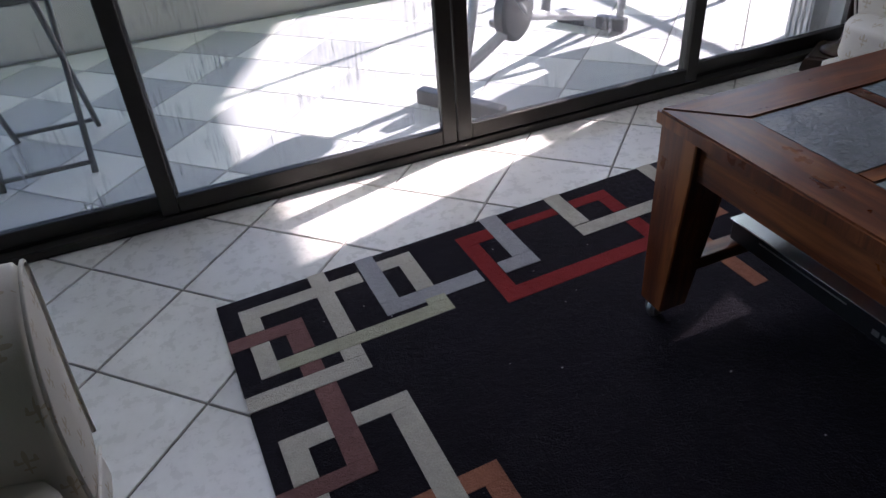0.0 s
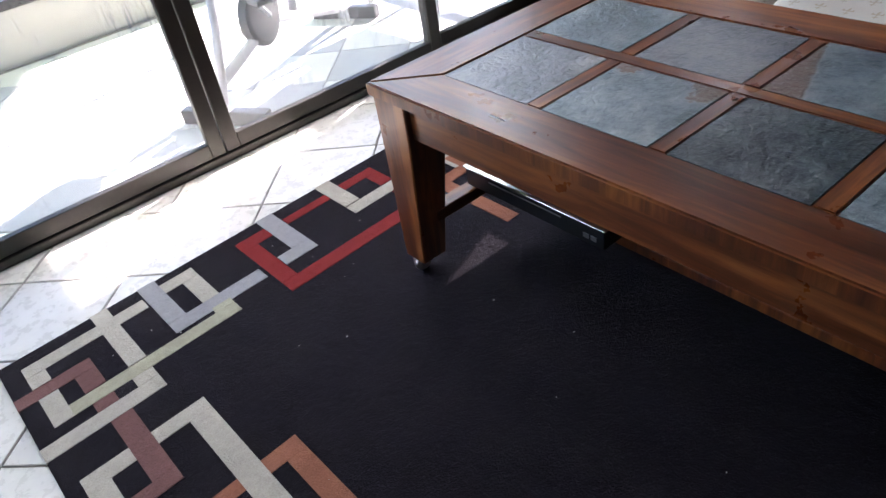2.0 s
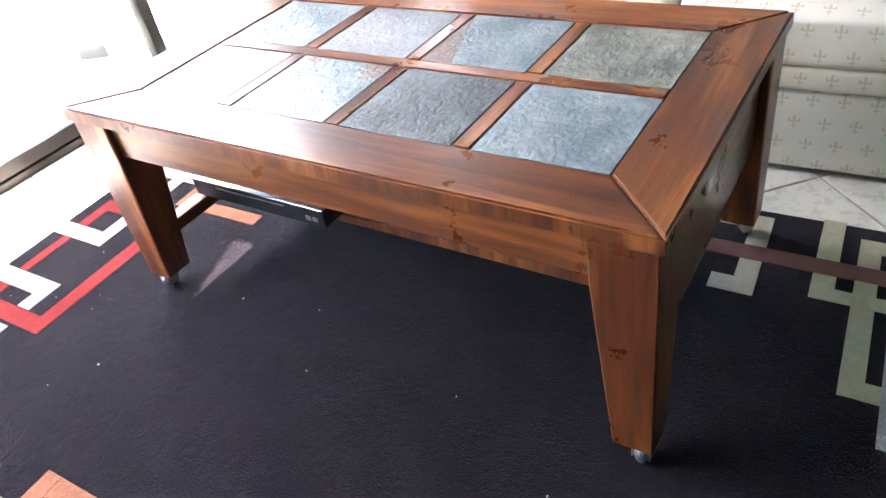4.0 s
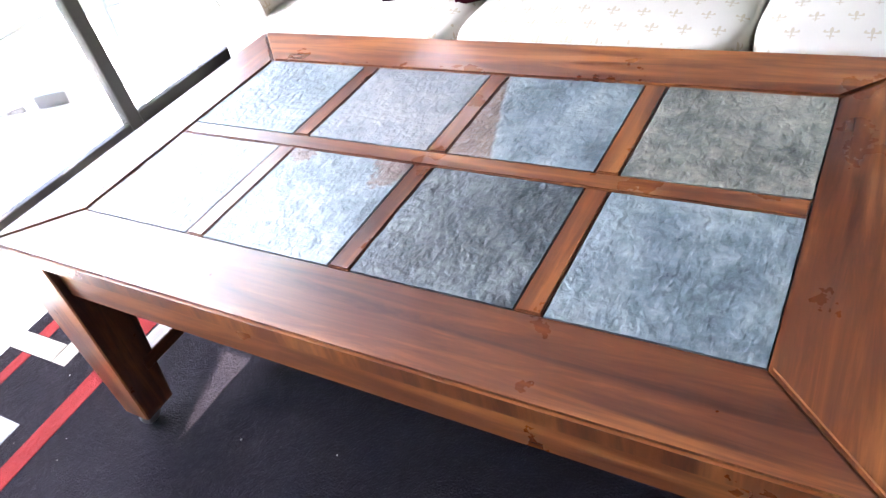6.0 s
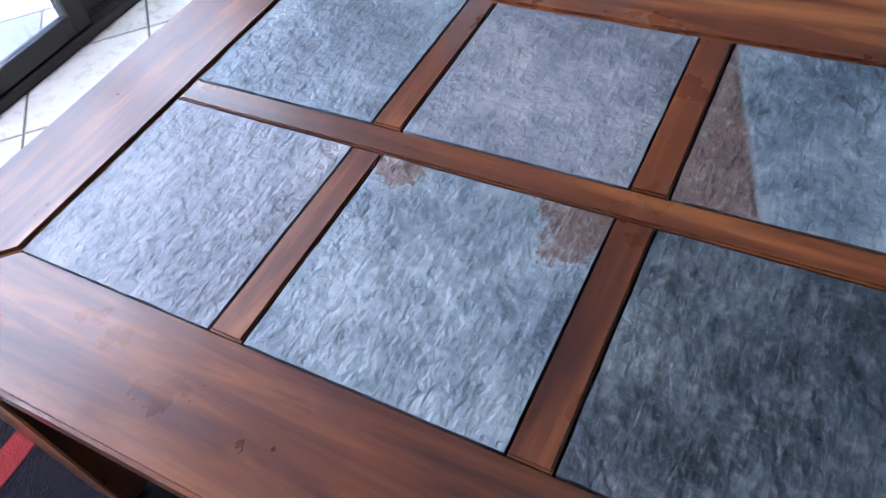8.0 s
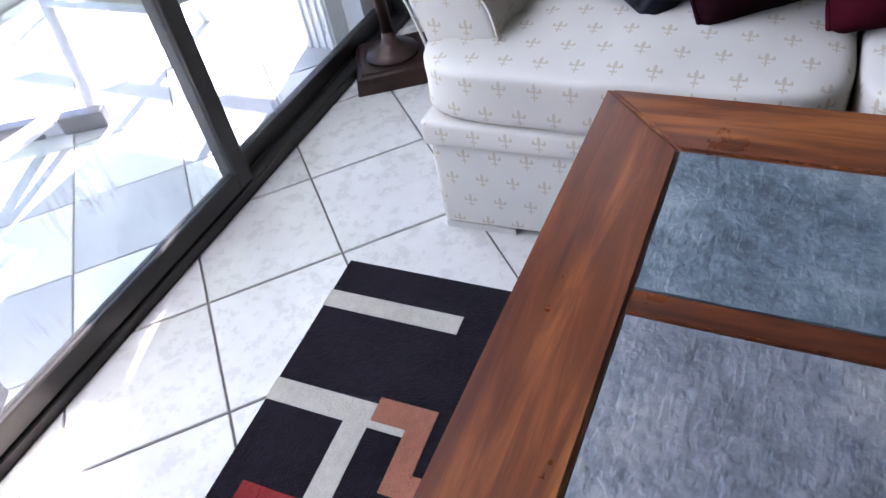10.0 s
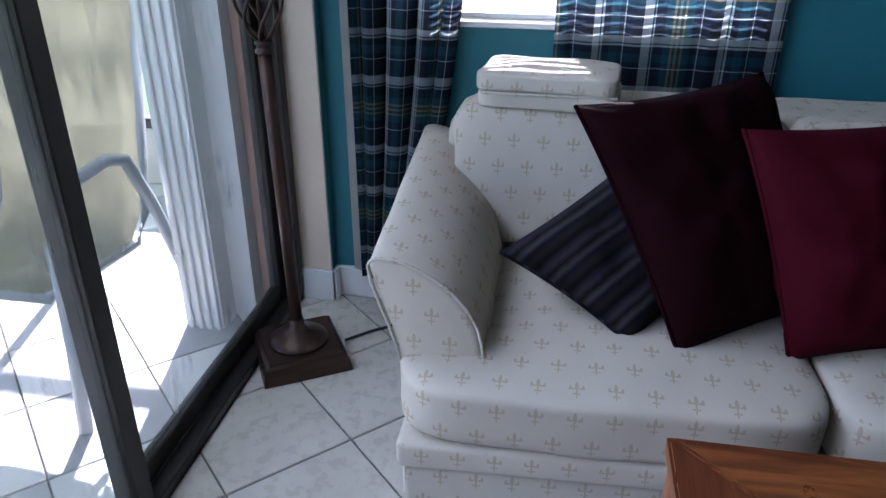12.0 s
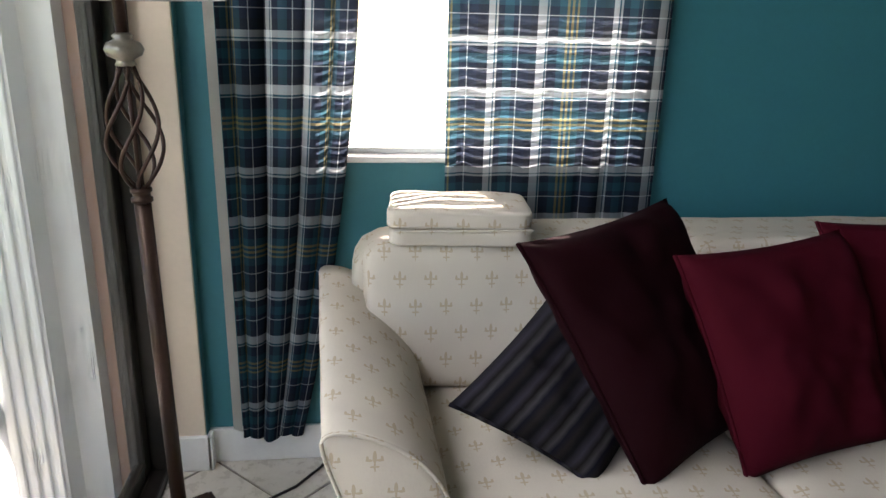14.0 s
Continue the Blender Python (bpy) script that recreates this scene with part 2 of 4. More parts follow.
sofa_mat = fabric("cream_damask", (0.55, 0.505, 0.43), (0.066, 0.058, (0.37, 0.285, 0.17)))


def pile_mat(name, col, var, sheen=0.05):
    """Cut pile: tufts, brushed patches and lint."""
    m = Mat(name, 0.95, 0, 0.02)
    uv = m.uv()
    tuft, brush, fuzz = m.noise(uv, 260, 3, 0.6), m.noise(uv, 9, 4, 0.6, 0.5), m.noise(uv, 60, 3, 0.6)
    f = m.math("ADD", m.math("MULTIPLY", tuft, 0.4), m.math("ADD", m.math("MULTIPLY", brush, 0.35), m.math("MULTIPLY", fuzz, 0.25)))
    m.color(m.ramp(f, [(0.34, tuple(c * (1 - var) for c in col)), (0.66, tuple(c * (1 + var) for c in col))]))
    m.bump(m.math("ADD", tuft, fuzz), 0.9, 0.004)
    m.b.inputs["Sheen Weight"].default_value = sheen
    m.b.inputs["Sheen Roughness"].default_value = 0.45
    m.b.inputs["Sheen Tint"].default_value = (0.9, 0.82, 0.95, 1)
    return m.m


rug_dark = pile_mat("rug_charcoal_pile", (0.0105, 0.0085, 0.0102), 0.5, 0.1)
rug_cols = {k: pile_mat("rug_" + k, c, 0.22) for k, c in dict(cream=(0.42, 0.38, 0.31), grey=(0.30, 0.29, 0.29), pink=(0.17, 0.085, 0.075), red=(0.20, 0.024, 0.022), orange=(0.27, 0.11, 0.065), olive=(0.36, 0.34, 0.24)).items()}
burgundy = fabric("burgundy_cloth", (0.011, 0.0014, 0.0026), var=0.2)
crimson = fabric("crimson_cloth", (0.05, 0.0032, 0.008), var=0.2)
stripe_mat = fabric("striped_knit", (0.1, 0.1, 0.12), stripes=(0.075, [(0.0, (0.0066, 0.0066, 0.0078)), (0.2, (0.0288, 0.0264, 0.0360)), (0.35, (0.0084, 0.0072, 0.0072)), (0.5, (0.0432, 0.0420, 0.0432)), (0.62, (0.0066, 0.0066, 0.0132)), (0.8, (0.0150, 0.0126, 0.0120)), (0.95, (0.0054, 0.0054, 0.0066))]))


def plaid_mat():
    m = Mat("plaid_curtain", 0.8, 0, 0.2)
    uv = m.uv()
    x, y, _ = m.xyz(uv)
    navy, teal, wht, yel, blk = (0.005, 0.012, 0.030), (0.010, 0.07, 0.10), (0.46, 0.50, 0.52), (0.27, 0.225, 0.075), (0.005, 0.007, 0.012)

    def bands(k, period):
        f = m.math("FRACT", m.math("DIVIDE", k, period))
        return m.ramp(f, [(0.0, wht), (0.05, teal), (0.062, wht), (0.075, navy), (0.13, teal), (0.20, navy), (0.24, wht), (0.25, navy), (0.33, blk), (0.385, wht), (0.455, teal), (0.47, wht), (0.48, navy), (0.56, teal), (0.62, yel), (0.637, teal), (0.66, yel), (0.677, teal), (0.70, yel), (0.717, teal), (0.78, navy), (0.84, wht), (0.85, navy), (0.92, blk)], "CONSTANT")

    c = m.mix(0.5, bands(m.math("SUBTRACT", x, 0.2), 0.319), bands(m.math("SUBTRACT", 1.164, y), 0.319))
    slub = m.noise(m.uv((60, 500, 1)), 3, 3)
    c = m.mix(m.math("MULTIPLY", slub, 0.3), c, (0.02, 0.03, 0.05))
    m.color(c)
    m.bump(slub, 0.2, 0.0006)
    tr = m.t.nodes.new("ShaderNodeBsdfTranslucent")
    m.link(m.mix(0.02, c, (0.9, 0.95, 1.0)), tr.inputs[0])
    ms = m.t.nodes.new("ShaderNodeMixShader")
    ms.inputs[0].default_value = 0.45
    m.link(m.b.outputs[0], ms.inputs[1])
    m.link(tr.outputs[0], ms.inputs[2])
    m.link(ms.outputs[0], m.t.nodes["Material Output"].inputs[0])
    return m.m


plaid = plaid_mat()
lining_mat = fabric("pale_curtain_edge", (0.5, 0.48, 0.44))


def slat_mat():
    """Thin white plastic that lets light through."""
    m = Mat("blind_slat", 0.5, 0, 0.3)
    m.color((0.82, 0.83, 0.84))
    tr = m.t.nodes.new("ShaderNodeBsdfTranslucent")
    tr.inputs[0].default_value = (0.85, 0.86, 0.87, 1)
    ms = m.t.nodes.new("ShaderNodeMixShader")
    ms.inputs[0].default_value = 0.5
    m.link(m.b.outputs[0], ms.inputs[1])
    m.link(tr.outputs[0], ms.inputs[2])
    m.link(ms.outputs[0], m.t.nodes["Material Output"].inputs[0])
    return m.m


blind_white = slat_mat()


def glass_mat():
    m = Mat("dusty_glass", 0.02, 0, 0.5)
    m.b.inputs["Transmission Weight"].default_value = 1.0
    m.b.inputs["IOR"].default_value = 1.06
    m.color((0.96, 0.98, 0.97))
    v = m.uv((60, 4, 1))
    streak = m.math("MULTIPLY", m.noise(v, 2.0, 4), m.noise(m.uv(), 5, 3))
    k = m.ramp(streak, [(0.28, (0, 0, 0)), (0.55, (1, 1, 1))])
    df = m.t.nodes.new("ShaderNodeBsdfDiffuse")
    df.inputs[0].default_value = (0.8, 0.82, 0.85, 1)
    ms = m.t.nodes.new("ShaderNodeMixShader")
    m.link(m.math("ADD", m.math("MULTIPLY", k, 0.36), 0.13), ms.inputs[0])
    m.link(m.b.outputs[0], ms.inputs[1])
    m.link(df.outputs[0], ms.inputs[2])
    m.link(ms.outputs[0], m.t.nodes["Material Output"].inputs[0])
    return m.m


glass = glass_mat()


# ---- mesh helpers ----
def finish(bm, name, smooth=False, keep_uv=False, toward_back=False):
    uvl = bm.loops.layers.uv.get("UVMap") or bm.loops.layers.uv.new("UVMap")
    bm.normal_update()
    for f in bm.faces:
        f.smooth = smooth
        if keep_uv:
            continue
        n = f.normal
        ax = max(range(3), key=lambda i: abs(n[i]))
        for lp in f.loops:
            c = lp.vert.co
            lp[uvl].uv = ((c.y, c.z), (c.x, c.z), (c.y, c.x) if toward_back else (c.x, c.y))[ax]
    me = bpy.data.meshes.new(name)
    bm.to_mesh(me)
    bm.free()
    return me


def part(name, bm, material, parent=None, label="", smooth=False, keep_uv=False):
    """Links a bmesh as one mesh object under a thing or a part."""
    ob = new(name, finish(bm, name, smooth, keep_uv, material.name == "cream_damask"))
    ob.data.materials.append(material)
    if parent is not None:
        ob.parent = parent
    if label:
        ob["label"] = label
    return ob


def box(x0, x1, y0, y1, z0, z1, bevel=0.0, seg=2, bm=None):
    bm = bm or bmesh.new()
    vs = [bm.verts.new((x, y, z)) for x in (x0, x1) for y in (y0, y1) for z in (z0, z1)]
    fs = [(0, 1, 3, 2), (4, 6, 7, 5), (0, 4, 5, 1), (2, 3, 7, 6), (0, 2, 6, 4), (1, 5, 7, 3)]
    new_faces = [bm.faces.new([vs[i] for i in f]) for f in fs]
    if bevel:
        es = list({e for f in new_faces for e in f.edges})
        bmesh.ops.bevel(bm, geom=es, offset=bevel, segments=seg, affect="EDGES", profile=0.6)
    return bm


def prism(poly, z0, z1, bevel=0.0):
    bm = bmesh.new()
    lo = [bm.verts.new((x, y, z0)) for x, y in poly]
    hi = [bm.verts.new((x, y, z1)) for x, y in poly]
    n = len(poly)
    bm.faces.new(list(reversed(lo)))
    top = bm.faces.new(hi)
    for i in range(n):
        bm.faces.new((lo[i], lo[(i + 1) % n], hi[(i + 1) % n], hi[i]))
    bmesh.ops.recalc_face_normals(bm, faces=bm.faces)
    if bevel:
        bmesh.ops.bevel(bm, geom=list(top.edges), offset=bevel, segments=2, affect="EDGES")
    return bm


def lathe(profile, segs=32, center=(0, 0)):
    """A turned shape from (radius, height) pairs."""
    bm = bmesh.new()
    rings = []
    for r, z in profile:
        rings.append([bm.verts.new((center[0] + r * math.cos(a), center[1] + r * math.sin(a), z)) for a in (2 * math.pi * i / segs for i in range(segs))])
    for a, b in zip(rings, rings[1:]):
        for i in range(segs):
            bm.faces.new((a[i], a[(i + 1) % segs], b[(i + 1) % segs], b[i]))
    bm.faces.new(list(reversed(rings[0])))
    bm.faces.new(rings[-1])
    return bm


def tube(points, radius, segs=8, bm=None):
    """A round bar along points."""
    bm = bm or bmesh.new()
    pts = [Vector(p) for p in points]
    rings = []
    for i, p in enumerate(pts):
        d = (pts[min(i + 1, len(pts) - 1)] - pts[max(i - 1, 0)]).normalized()
        up = Vector((0, 0, 1)) if abs(d.z) < 0.9 else Vector((1, 0, 0))
        s = d.cross(up).normalized()
        u = s.cross(d)
        rings.append([bm.verts.new(p + radius * (math.cos(a) * s + math.sin(a) * u)) for a in (2 * math.pi * k / segs for k in range(segs))])
    for a, b in zip(rings, rings[1:]):
        for i in range(segs):
            bm.faces.new((a[i], a[(i + 1) % segs], b[(i + 1) % segs], b[i]))
    bm.faces.new(list(reversed(rings[0])))
    bm.faces.new(rings[-1])
    bmesh.ops.recalc_face_normals(bm, faces=bm.faces)
    return bm


def soft(sx, sy, sz, power=5.0, n=14, puff=0.0, lump=0.004, seed=0, m=None):
    """A stuffed block: rounded box of the given size about the origin, with bulging faces and lumps."""
    bm = bmesh.new()
    bmesh.ops.create_cube(bm, size=2.0)
    bmesh.ops.subdivide_edges(bm, edges=bm.edges[:], cuts=n, use_grid_fill=True)
    for v in bm.verts:
        c = v.co
        k = sum(abs(a) ** power for a in c) ** (1 / power)
        u = c / k
        w = max(0, 1 - u.x ** 2) * max(0, 1 - u.y ** 2)
        p = Vector((u.x * sx / 2, u.y * sy / 2, u.z * (sz / 2 + puff * w)))
        p += u.normalized() * lump * noise.noise(p * 9 + Vector((seed * 3.1, seed, 0)))
        v.co = p
    if m is not None:
        bmesh.ops.transform(bm, matrix=m, verts=bm.verts)
    return bm


def thing(name, label, category, group="", kind="", at=(0, 0, 0)):
    ob = new(name)
    ob.location = at
    return tagged(ob, label, category, group, kind)


# ---- the room ----
XW, YD = 1.77, 1.062
X0, Y0, ZC = -3.2, -6.2, 2.42
floor = tagged(part("floor", box(X0, XW + 0.15, Y0, YD + 0.1, -0.12, -0.005), grout_mat), "cream ceramic floor tiles laid diagonally with dark grout", "floor", kind="structure")
tagged(part("ceiling", box(X0 - 0.15, XW + 0.16, Y0 - 0.15, YD - 0.002, ZC, ZC + 0.12), ceil_mat), "plain off-white ceiling", "ceiling", kind="structure")

# the wall behind the sofa, with its window
WY0, WY1, WZ0, WZ1 = -0.17, 0.74, 0.86, 1.95
wall = thing("wall_east", "teal painted wall with a window behind the sofa", "wall", kind="structure")
for y0, y1, z0, z1 in ((Y0, WY0, 0, ZC), (WY1, YD + 0.1, 0, ZC), (WY0, WY1, 0, WZ0), (WY0, WY1, WZ1, ZC)):
    part("wall_panel", box(XW, XW + 0.16, y0, y1, z0, z1), teal_mat, wall)
tagged(part("wall_west", box(X0 - 0.15, X0, Y0, YD + 0.1, 0, ZC), teal_mat), "plain teal wall", "wall", kind="structure")
tagged(part("wall_south", box(X0 - 0.15, XW + 0.16, Y0 - 0.15, Y0, 0, ZC), teal_mat), "plain teal wall", "wall", kind="structure")
tagged(part("wall_north", box(X0, XW, YD, YD + 0.1, 2.07, 2.9), cream_mat), "cream wall over the sliding doors", "wall", kind="structure")
pier = thing("wall_pier", "cream painted wall end beside the sliding door", "wall", kind="structure")
part("wall_panel", box(1.73, XW, 0.965, YD + 0.1, 0, 2.07, 0.004), cream_mat, pier)
part("teal_return", box(1.737, XW, 0.962, 0.9645, 0.0, 2.07), teal_mat, pier)
base = thing("baseboard", "white painted baseboard along the teal wall", "baseboard", kind="structure")
part("board", box(XW - 0.014, XW, Y0, 0.961, 0, 0.105, 0.004), white_mat, base)
part("board", box(1.716, 1.7295, 0.95, YD, 0, 0.105, 0.003), white_mat, base)
part("board", box(1.716, XW - 0.0145, 0.948, 0.9615, 0, 0.105, 0.003), white_mat, base)

# ---- sliding doors ----
def bar(x0, x1, y0, y1, z0, z1):
    return box(x0, x1, y0, y1, z0, z1, 0.003, 1)


frame_ob = thing("door_frame", "dark bronze aluminium sliding door frame with sill track", "door frame", kind="structure")
part("sill", bar(X0, 1.73, YD, YD + 0.1, 0.0, 0.028), bronze_mat, frame_ob)
part("track", bar(X0, 1.68, YD + 0.0385, YD + 0.041, 0.028, 0.036), bronze_mat, frame_ob)
part("head", bar(X0, 1.73, YD, YD + 0.1, 2.02, 2.07), bronze_mat, frame_ob)
part("jamb", bar(1.69, 1.7285, YD - 0.004, YD + 0.1, 0.028, 2.02), bronze_mat, frame_ob)


def door_panel(x0, x1, y, label):
    ob = thing("sliding_door", label, "sliding door", "sliding door panels", "structure")
    d, w = 0.03, 0.05
    part("stile", bar(x0, x0 + w, y, y + d, 0.03, 2.018), bronze_mat, ob)
    part("stile", bar(x1 - w, x1, y, y + d, 0.03, 2.018), bronze_mat, ob)
    part("bottom_rail", bar(x0 + w, x1 - w, y, y + d, 0.03, 0.082), bronze_mat, ob)
    part("top_rail", bar(x0 + w, x1 - w, y, y + d, 1.97, 2.018), bronze_mat, ob)
    g = part("pane", box(x0 + w, x1 - w, y + 0.012, y + 0.018, 0.082, 1.97), glass, ob, "dusty streaked glass pane")
    g.visible_shadow = False
    return ob


door_panel(-1.97, -1.02, YD + 0.042, "bronze-framed glass sliding door panel, dusty glass")
door_panel(-1.08, -0.136, YD + 0.008, "bronze-framed glass sliding door panel, dusty glass")
door_panel(-0.132, 0.825, YD + 0.008, "bronze-framed glass sliding door panel, dusty glass")
door_panel(0.785, 1.69, YD + 0.042, "bronze-framed glass sliding door panel, dusty glass")
door_panel(-2.9, -1.97, YD + 0.008, "bronze-framed glass sliding door panel, dusty glass")

# ---- coffee table ----
S, G, B, TZ = 0.234, 0.0351, 0.118, 0.522
LX, LY = 2 * S + G, 4 * S + 3 * G
table = thing("coffee_table", "reddish-brown wooden coffee table with slate tile inlays on casters", "coffee table")
xa, xb, ya, yb = -B, LX + B, B, -LY - B
zt, zb = TZ, TZ - 0.028
for poly, mat in (
    ([(xa, ya), (0, 0), (0, -LY), (xa, yb)], wood_v),
    ([(xb, yb), (LX, -LY), (LX, 0), (xb, ya)], wood_v),
    ([(xb, ya), (LX, 0), (0, 0), (xa, ya)], wood_u),
    ([(xa, yb), (0, -LY), (LX, -LY), (xb, yb)], wood_u),
):
    c = Vector((sum(p[0] for p in poly) / 4, sum(p[1] for p in poly) / 4))
    poly = [tuple(Vector(p) + (c - Vector(p)).normalized() * 0.0009) for p in poly]
    part("top_board", prism(poly, zb, zt, 0.004), mat, table)
part("divider", prism([(S + 0.001, -LY + 0.001), (S + G - 0.001, -LY + 0.001), (S + G - 0.001, -0.001), (S + 0.001, -0.001)], zb, zt - 0.0015, 0.002), wood_v, table)
for j in range(3):
    y1 = -(j + 1) * S - j * G
    for x0 in (0, S + G):
        part("divider", prism([(x0 + 0.001, y1 - G + 0.001), (x0 + S - 0.0005, y1 - G + 0.001), (x0 + S - 0.0005, y1 - 0.001), (x0 + 0.001, y1 - 0.001)], zb, zt - 0.0015, 0.002), wood_u, table)
part("underlay", box(-0.01, LX + 0.01, -LY - 0.01, 0.01, zb - 0.012, zb - 0.001), wood_v, table)


def slate_tile(x0, y1, mat, seed):
    n, gap = 16, 0.0016
    bm = bmesh.new()
    s = S - 2 * gap
    grid = []
    for i in range(n + 1):
        row = []
        for j in range(n + 1):
            x, y = x0 + gap + s * i / n, y1 - gap - s * j / n
            p = Vector((x * 14, y * 14, seed * 4.7))
            edge = min(i, j, n - i, n - j)
            z = zt - 0.0018 + 0.0009 * noise.noise(p) + 0.0008 * noise.noise(p * 3) - (0.0008 if edge == 0 else 0)
            if edge == 0:
                x += 0.0007 * noise.noise(p * 2)
                y += 0.0007 * noise.noise(p * 2 + Vector((5, 5, 5)))
            row.append(bm.verts.new((x, y, z)))
        grid.append(row)
    for i in range(n):
        for j in range(n):
            bm.faces.new((grid[i][j], grid[i][j + 1], grid[i + 1][j + 1], grid[i + 1][j]))
    bmesh.ops.recalc_face_normals(bm, faces=bm.faces)
    if sum(f.normal.z for f in bm.faces) < 0:
        bmesh.ops.reverse_faces(bm, faces=bm.faces)
    border = [e for e in bm.edges if e.is_boundary]
    for e in border:
        e.smooth = False
    ext = bmesh.ops.extrude_edge_only(bm, edges=border)
    for v in ext["geom"]:
        if isinstance(v, bmesh.types.BMVert):
            v.co.z = zb
    return part("slate_tile", bm, mat, table, "split blue-grey slate tile", smooth=True)


yt = [-(j * (S + G)) for j in range(4)]
xt = [0, S + G]
slate_plan = [
    (0, 0, GREY, None), (0, 1, BLUE, [(0.235, -0.485, 0.055), (0.232, -0.29, 0.03)]), (0, 2, DARK, None), (0, 3, BLUE, None),
    (1, 0, BLUE, None), (1, 1, GREY, None), (1, 2, BLUE, [(0.27, -0.54, 0.075, "wedge")]), (1, 3, TAN, None),
]
for k, (i, j, cols, rust) in enumerate(slate_plan):
    slate_tile(xt[i], yt[j], slate_mat("slate", cols, rust, 0.34, 0.55 if cols is TAN else 0.4, (0, -0.54, 0.045, 0.045) if k == 2 else None), k)

AP, AZ = 0.022, 0.085
for x0, x1, y0, y1, mat in (
    (xa + AP, xa + AP + 0.022, yb + 0.10, ya - 0.10, wood_u), (xb - AP - 0.022, xb - AP, yb + 0.10, ya - 0.10, wood_u),
    (xa + 0.10, xb - 0.10, ya - AP - 0.022, ya - AP, wood_u),
):
    part("apron", box(x0, x1, y0, y1, zb - AZ, zb - 0.0005, 0.002, 1), mat, table)


def leg(cx, cy, sx, sy):
    """A square leg, tapered on its inner faces, on a caster; sx, sy point to the table's middle."""
    bm = bmesh.new()
    rings = []
    for z, w in ((zb - 0.0005, 0.104), (zb - 0.09, 0.102), (0.066, 0.07)):
        rings.append([bm.verts.new((cx + sx * u * w, cy + sy * v * w, z)) for u, v in ((0, 0), (1, 0), (1, 1), (0, 1))])
    for a, b in zip(rings, rings[1:]):
        for i in range(4):
            bm.faces.new((a[i], a[(i + 1) % 4], b[(i + 1) % 4], b[i]))
    bm.faces.new(rings[0])
    bm.faces.new(rings[-1])
    bmesh.ops.recalc_face_normals(bm, faces=bm.faces)
    bmesh.ops.bevel(bm, geom=[e for e in bm.edges if abs(e.verts[0].co.z - e.verts[1].co.z) > 0.01], offset=0.003, segments=1, affect="EDGES")
    lg = part("leg", bm, wood_v, table)
    px, py = cx + sx * 0.024, cy + sy * 0.024
    part("caster_stem", lathe([(0.01, 0.058), (0.02, 0.06), (0.02, 0.0665)], 12, (px, py)), chrome_mat, lg, "steel caster plate")
    bm = lathe([(0.004, -0.013), (0.015, -0.012), (0.0225, -0.006), (0.024, 0.0), (0.0225, 0.006), (0.015, 0.012), (0.004, 0.013)], 20)
    bmesh.ops.transform(bm, matrix=pose(px + 0.004, py, 0.0372, 90, 0, 0), verts=bm.verts)
    part("caster_wheel", bm, chrome_mat, lg, "grey metal caster wheel")
    for dy in (-0.016, 0.014):
        part("caster_fork", box(px - 0.013, px + 0.015, py + dy, py + dy + 0.002, 0.03, 0.06), chrome_mat, lg)


for cx, sx in ((xa + 0.007, 1), (xb - 0.007, -1)):
    for cy, sy in ((ya - 0.007, -1), (yb + 0.007, 1)):
        leg(cx, cy, sx, sy)
part("end_stretcher", box(xa + 0.06, xb - 0.06, ya - 0.09, ya - 0.05, 0.165, 0.196, 0.002, 1), wood_u, table)
part("end_panel", box(xa + 0.10, xb - 0.10, yb + 0.026, yb + 0.048, 0.27, zb - 0.0005, 0.002, 1), wood_u, table)
part("end_stretcher", box(xa + 0.06, xb - 0.06, yb + 0.05, yb + 0.09, 0.165, 0.196, 0.002, 1), wood_u, table)
part("latch", box(0.135, 0.163, yb + 0.014, yb + 0.0255, 0.415, 0.445, 0.003, 1), chrome_mat, table, "small steel latch")
part("shelf_board", box(0.125, LX - 0.125, yb + 0.091, ya - 0.091, 0.172, 0.196, 0.002, 1), wood_v, table)

# ---- rug ----
RUG_V = (math.sin(radians(1.3)), math.cos(radians(1.3)))
RUG_U = (math.cos(radians(3.2)), math.sin(radians(3.2)))
RUG_O = (-1.006, 0.598)


def rug_xy(u, v):
    return (RUG_O[0] + u * RUG_U[0] + v * RUG_V[0], RUG_O[1] + u * RUG_U[1] - v * RUG_V[1])


def rug_piece(u0, u1, v0, v1, z0, z1, bevel):
    return prism([rug_xy(u0, v0), rug_xy(u0, v1), rug_xy(u1, v1), rug_xy(u1, v0)], z0, z1, bevel)


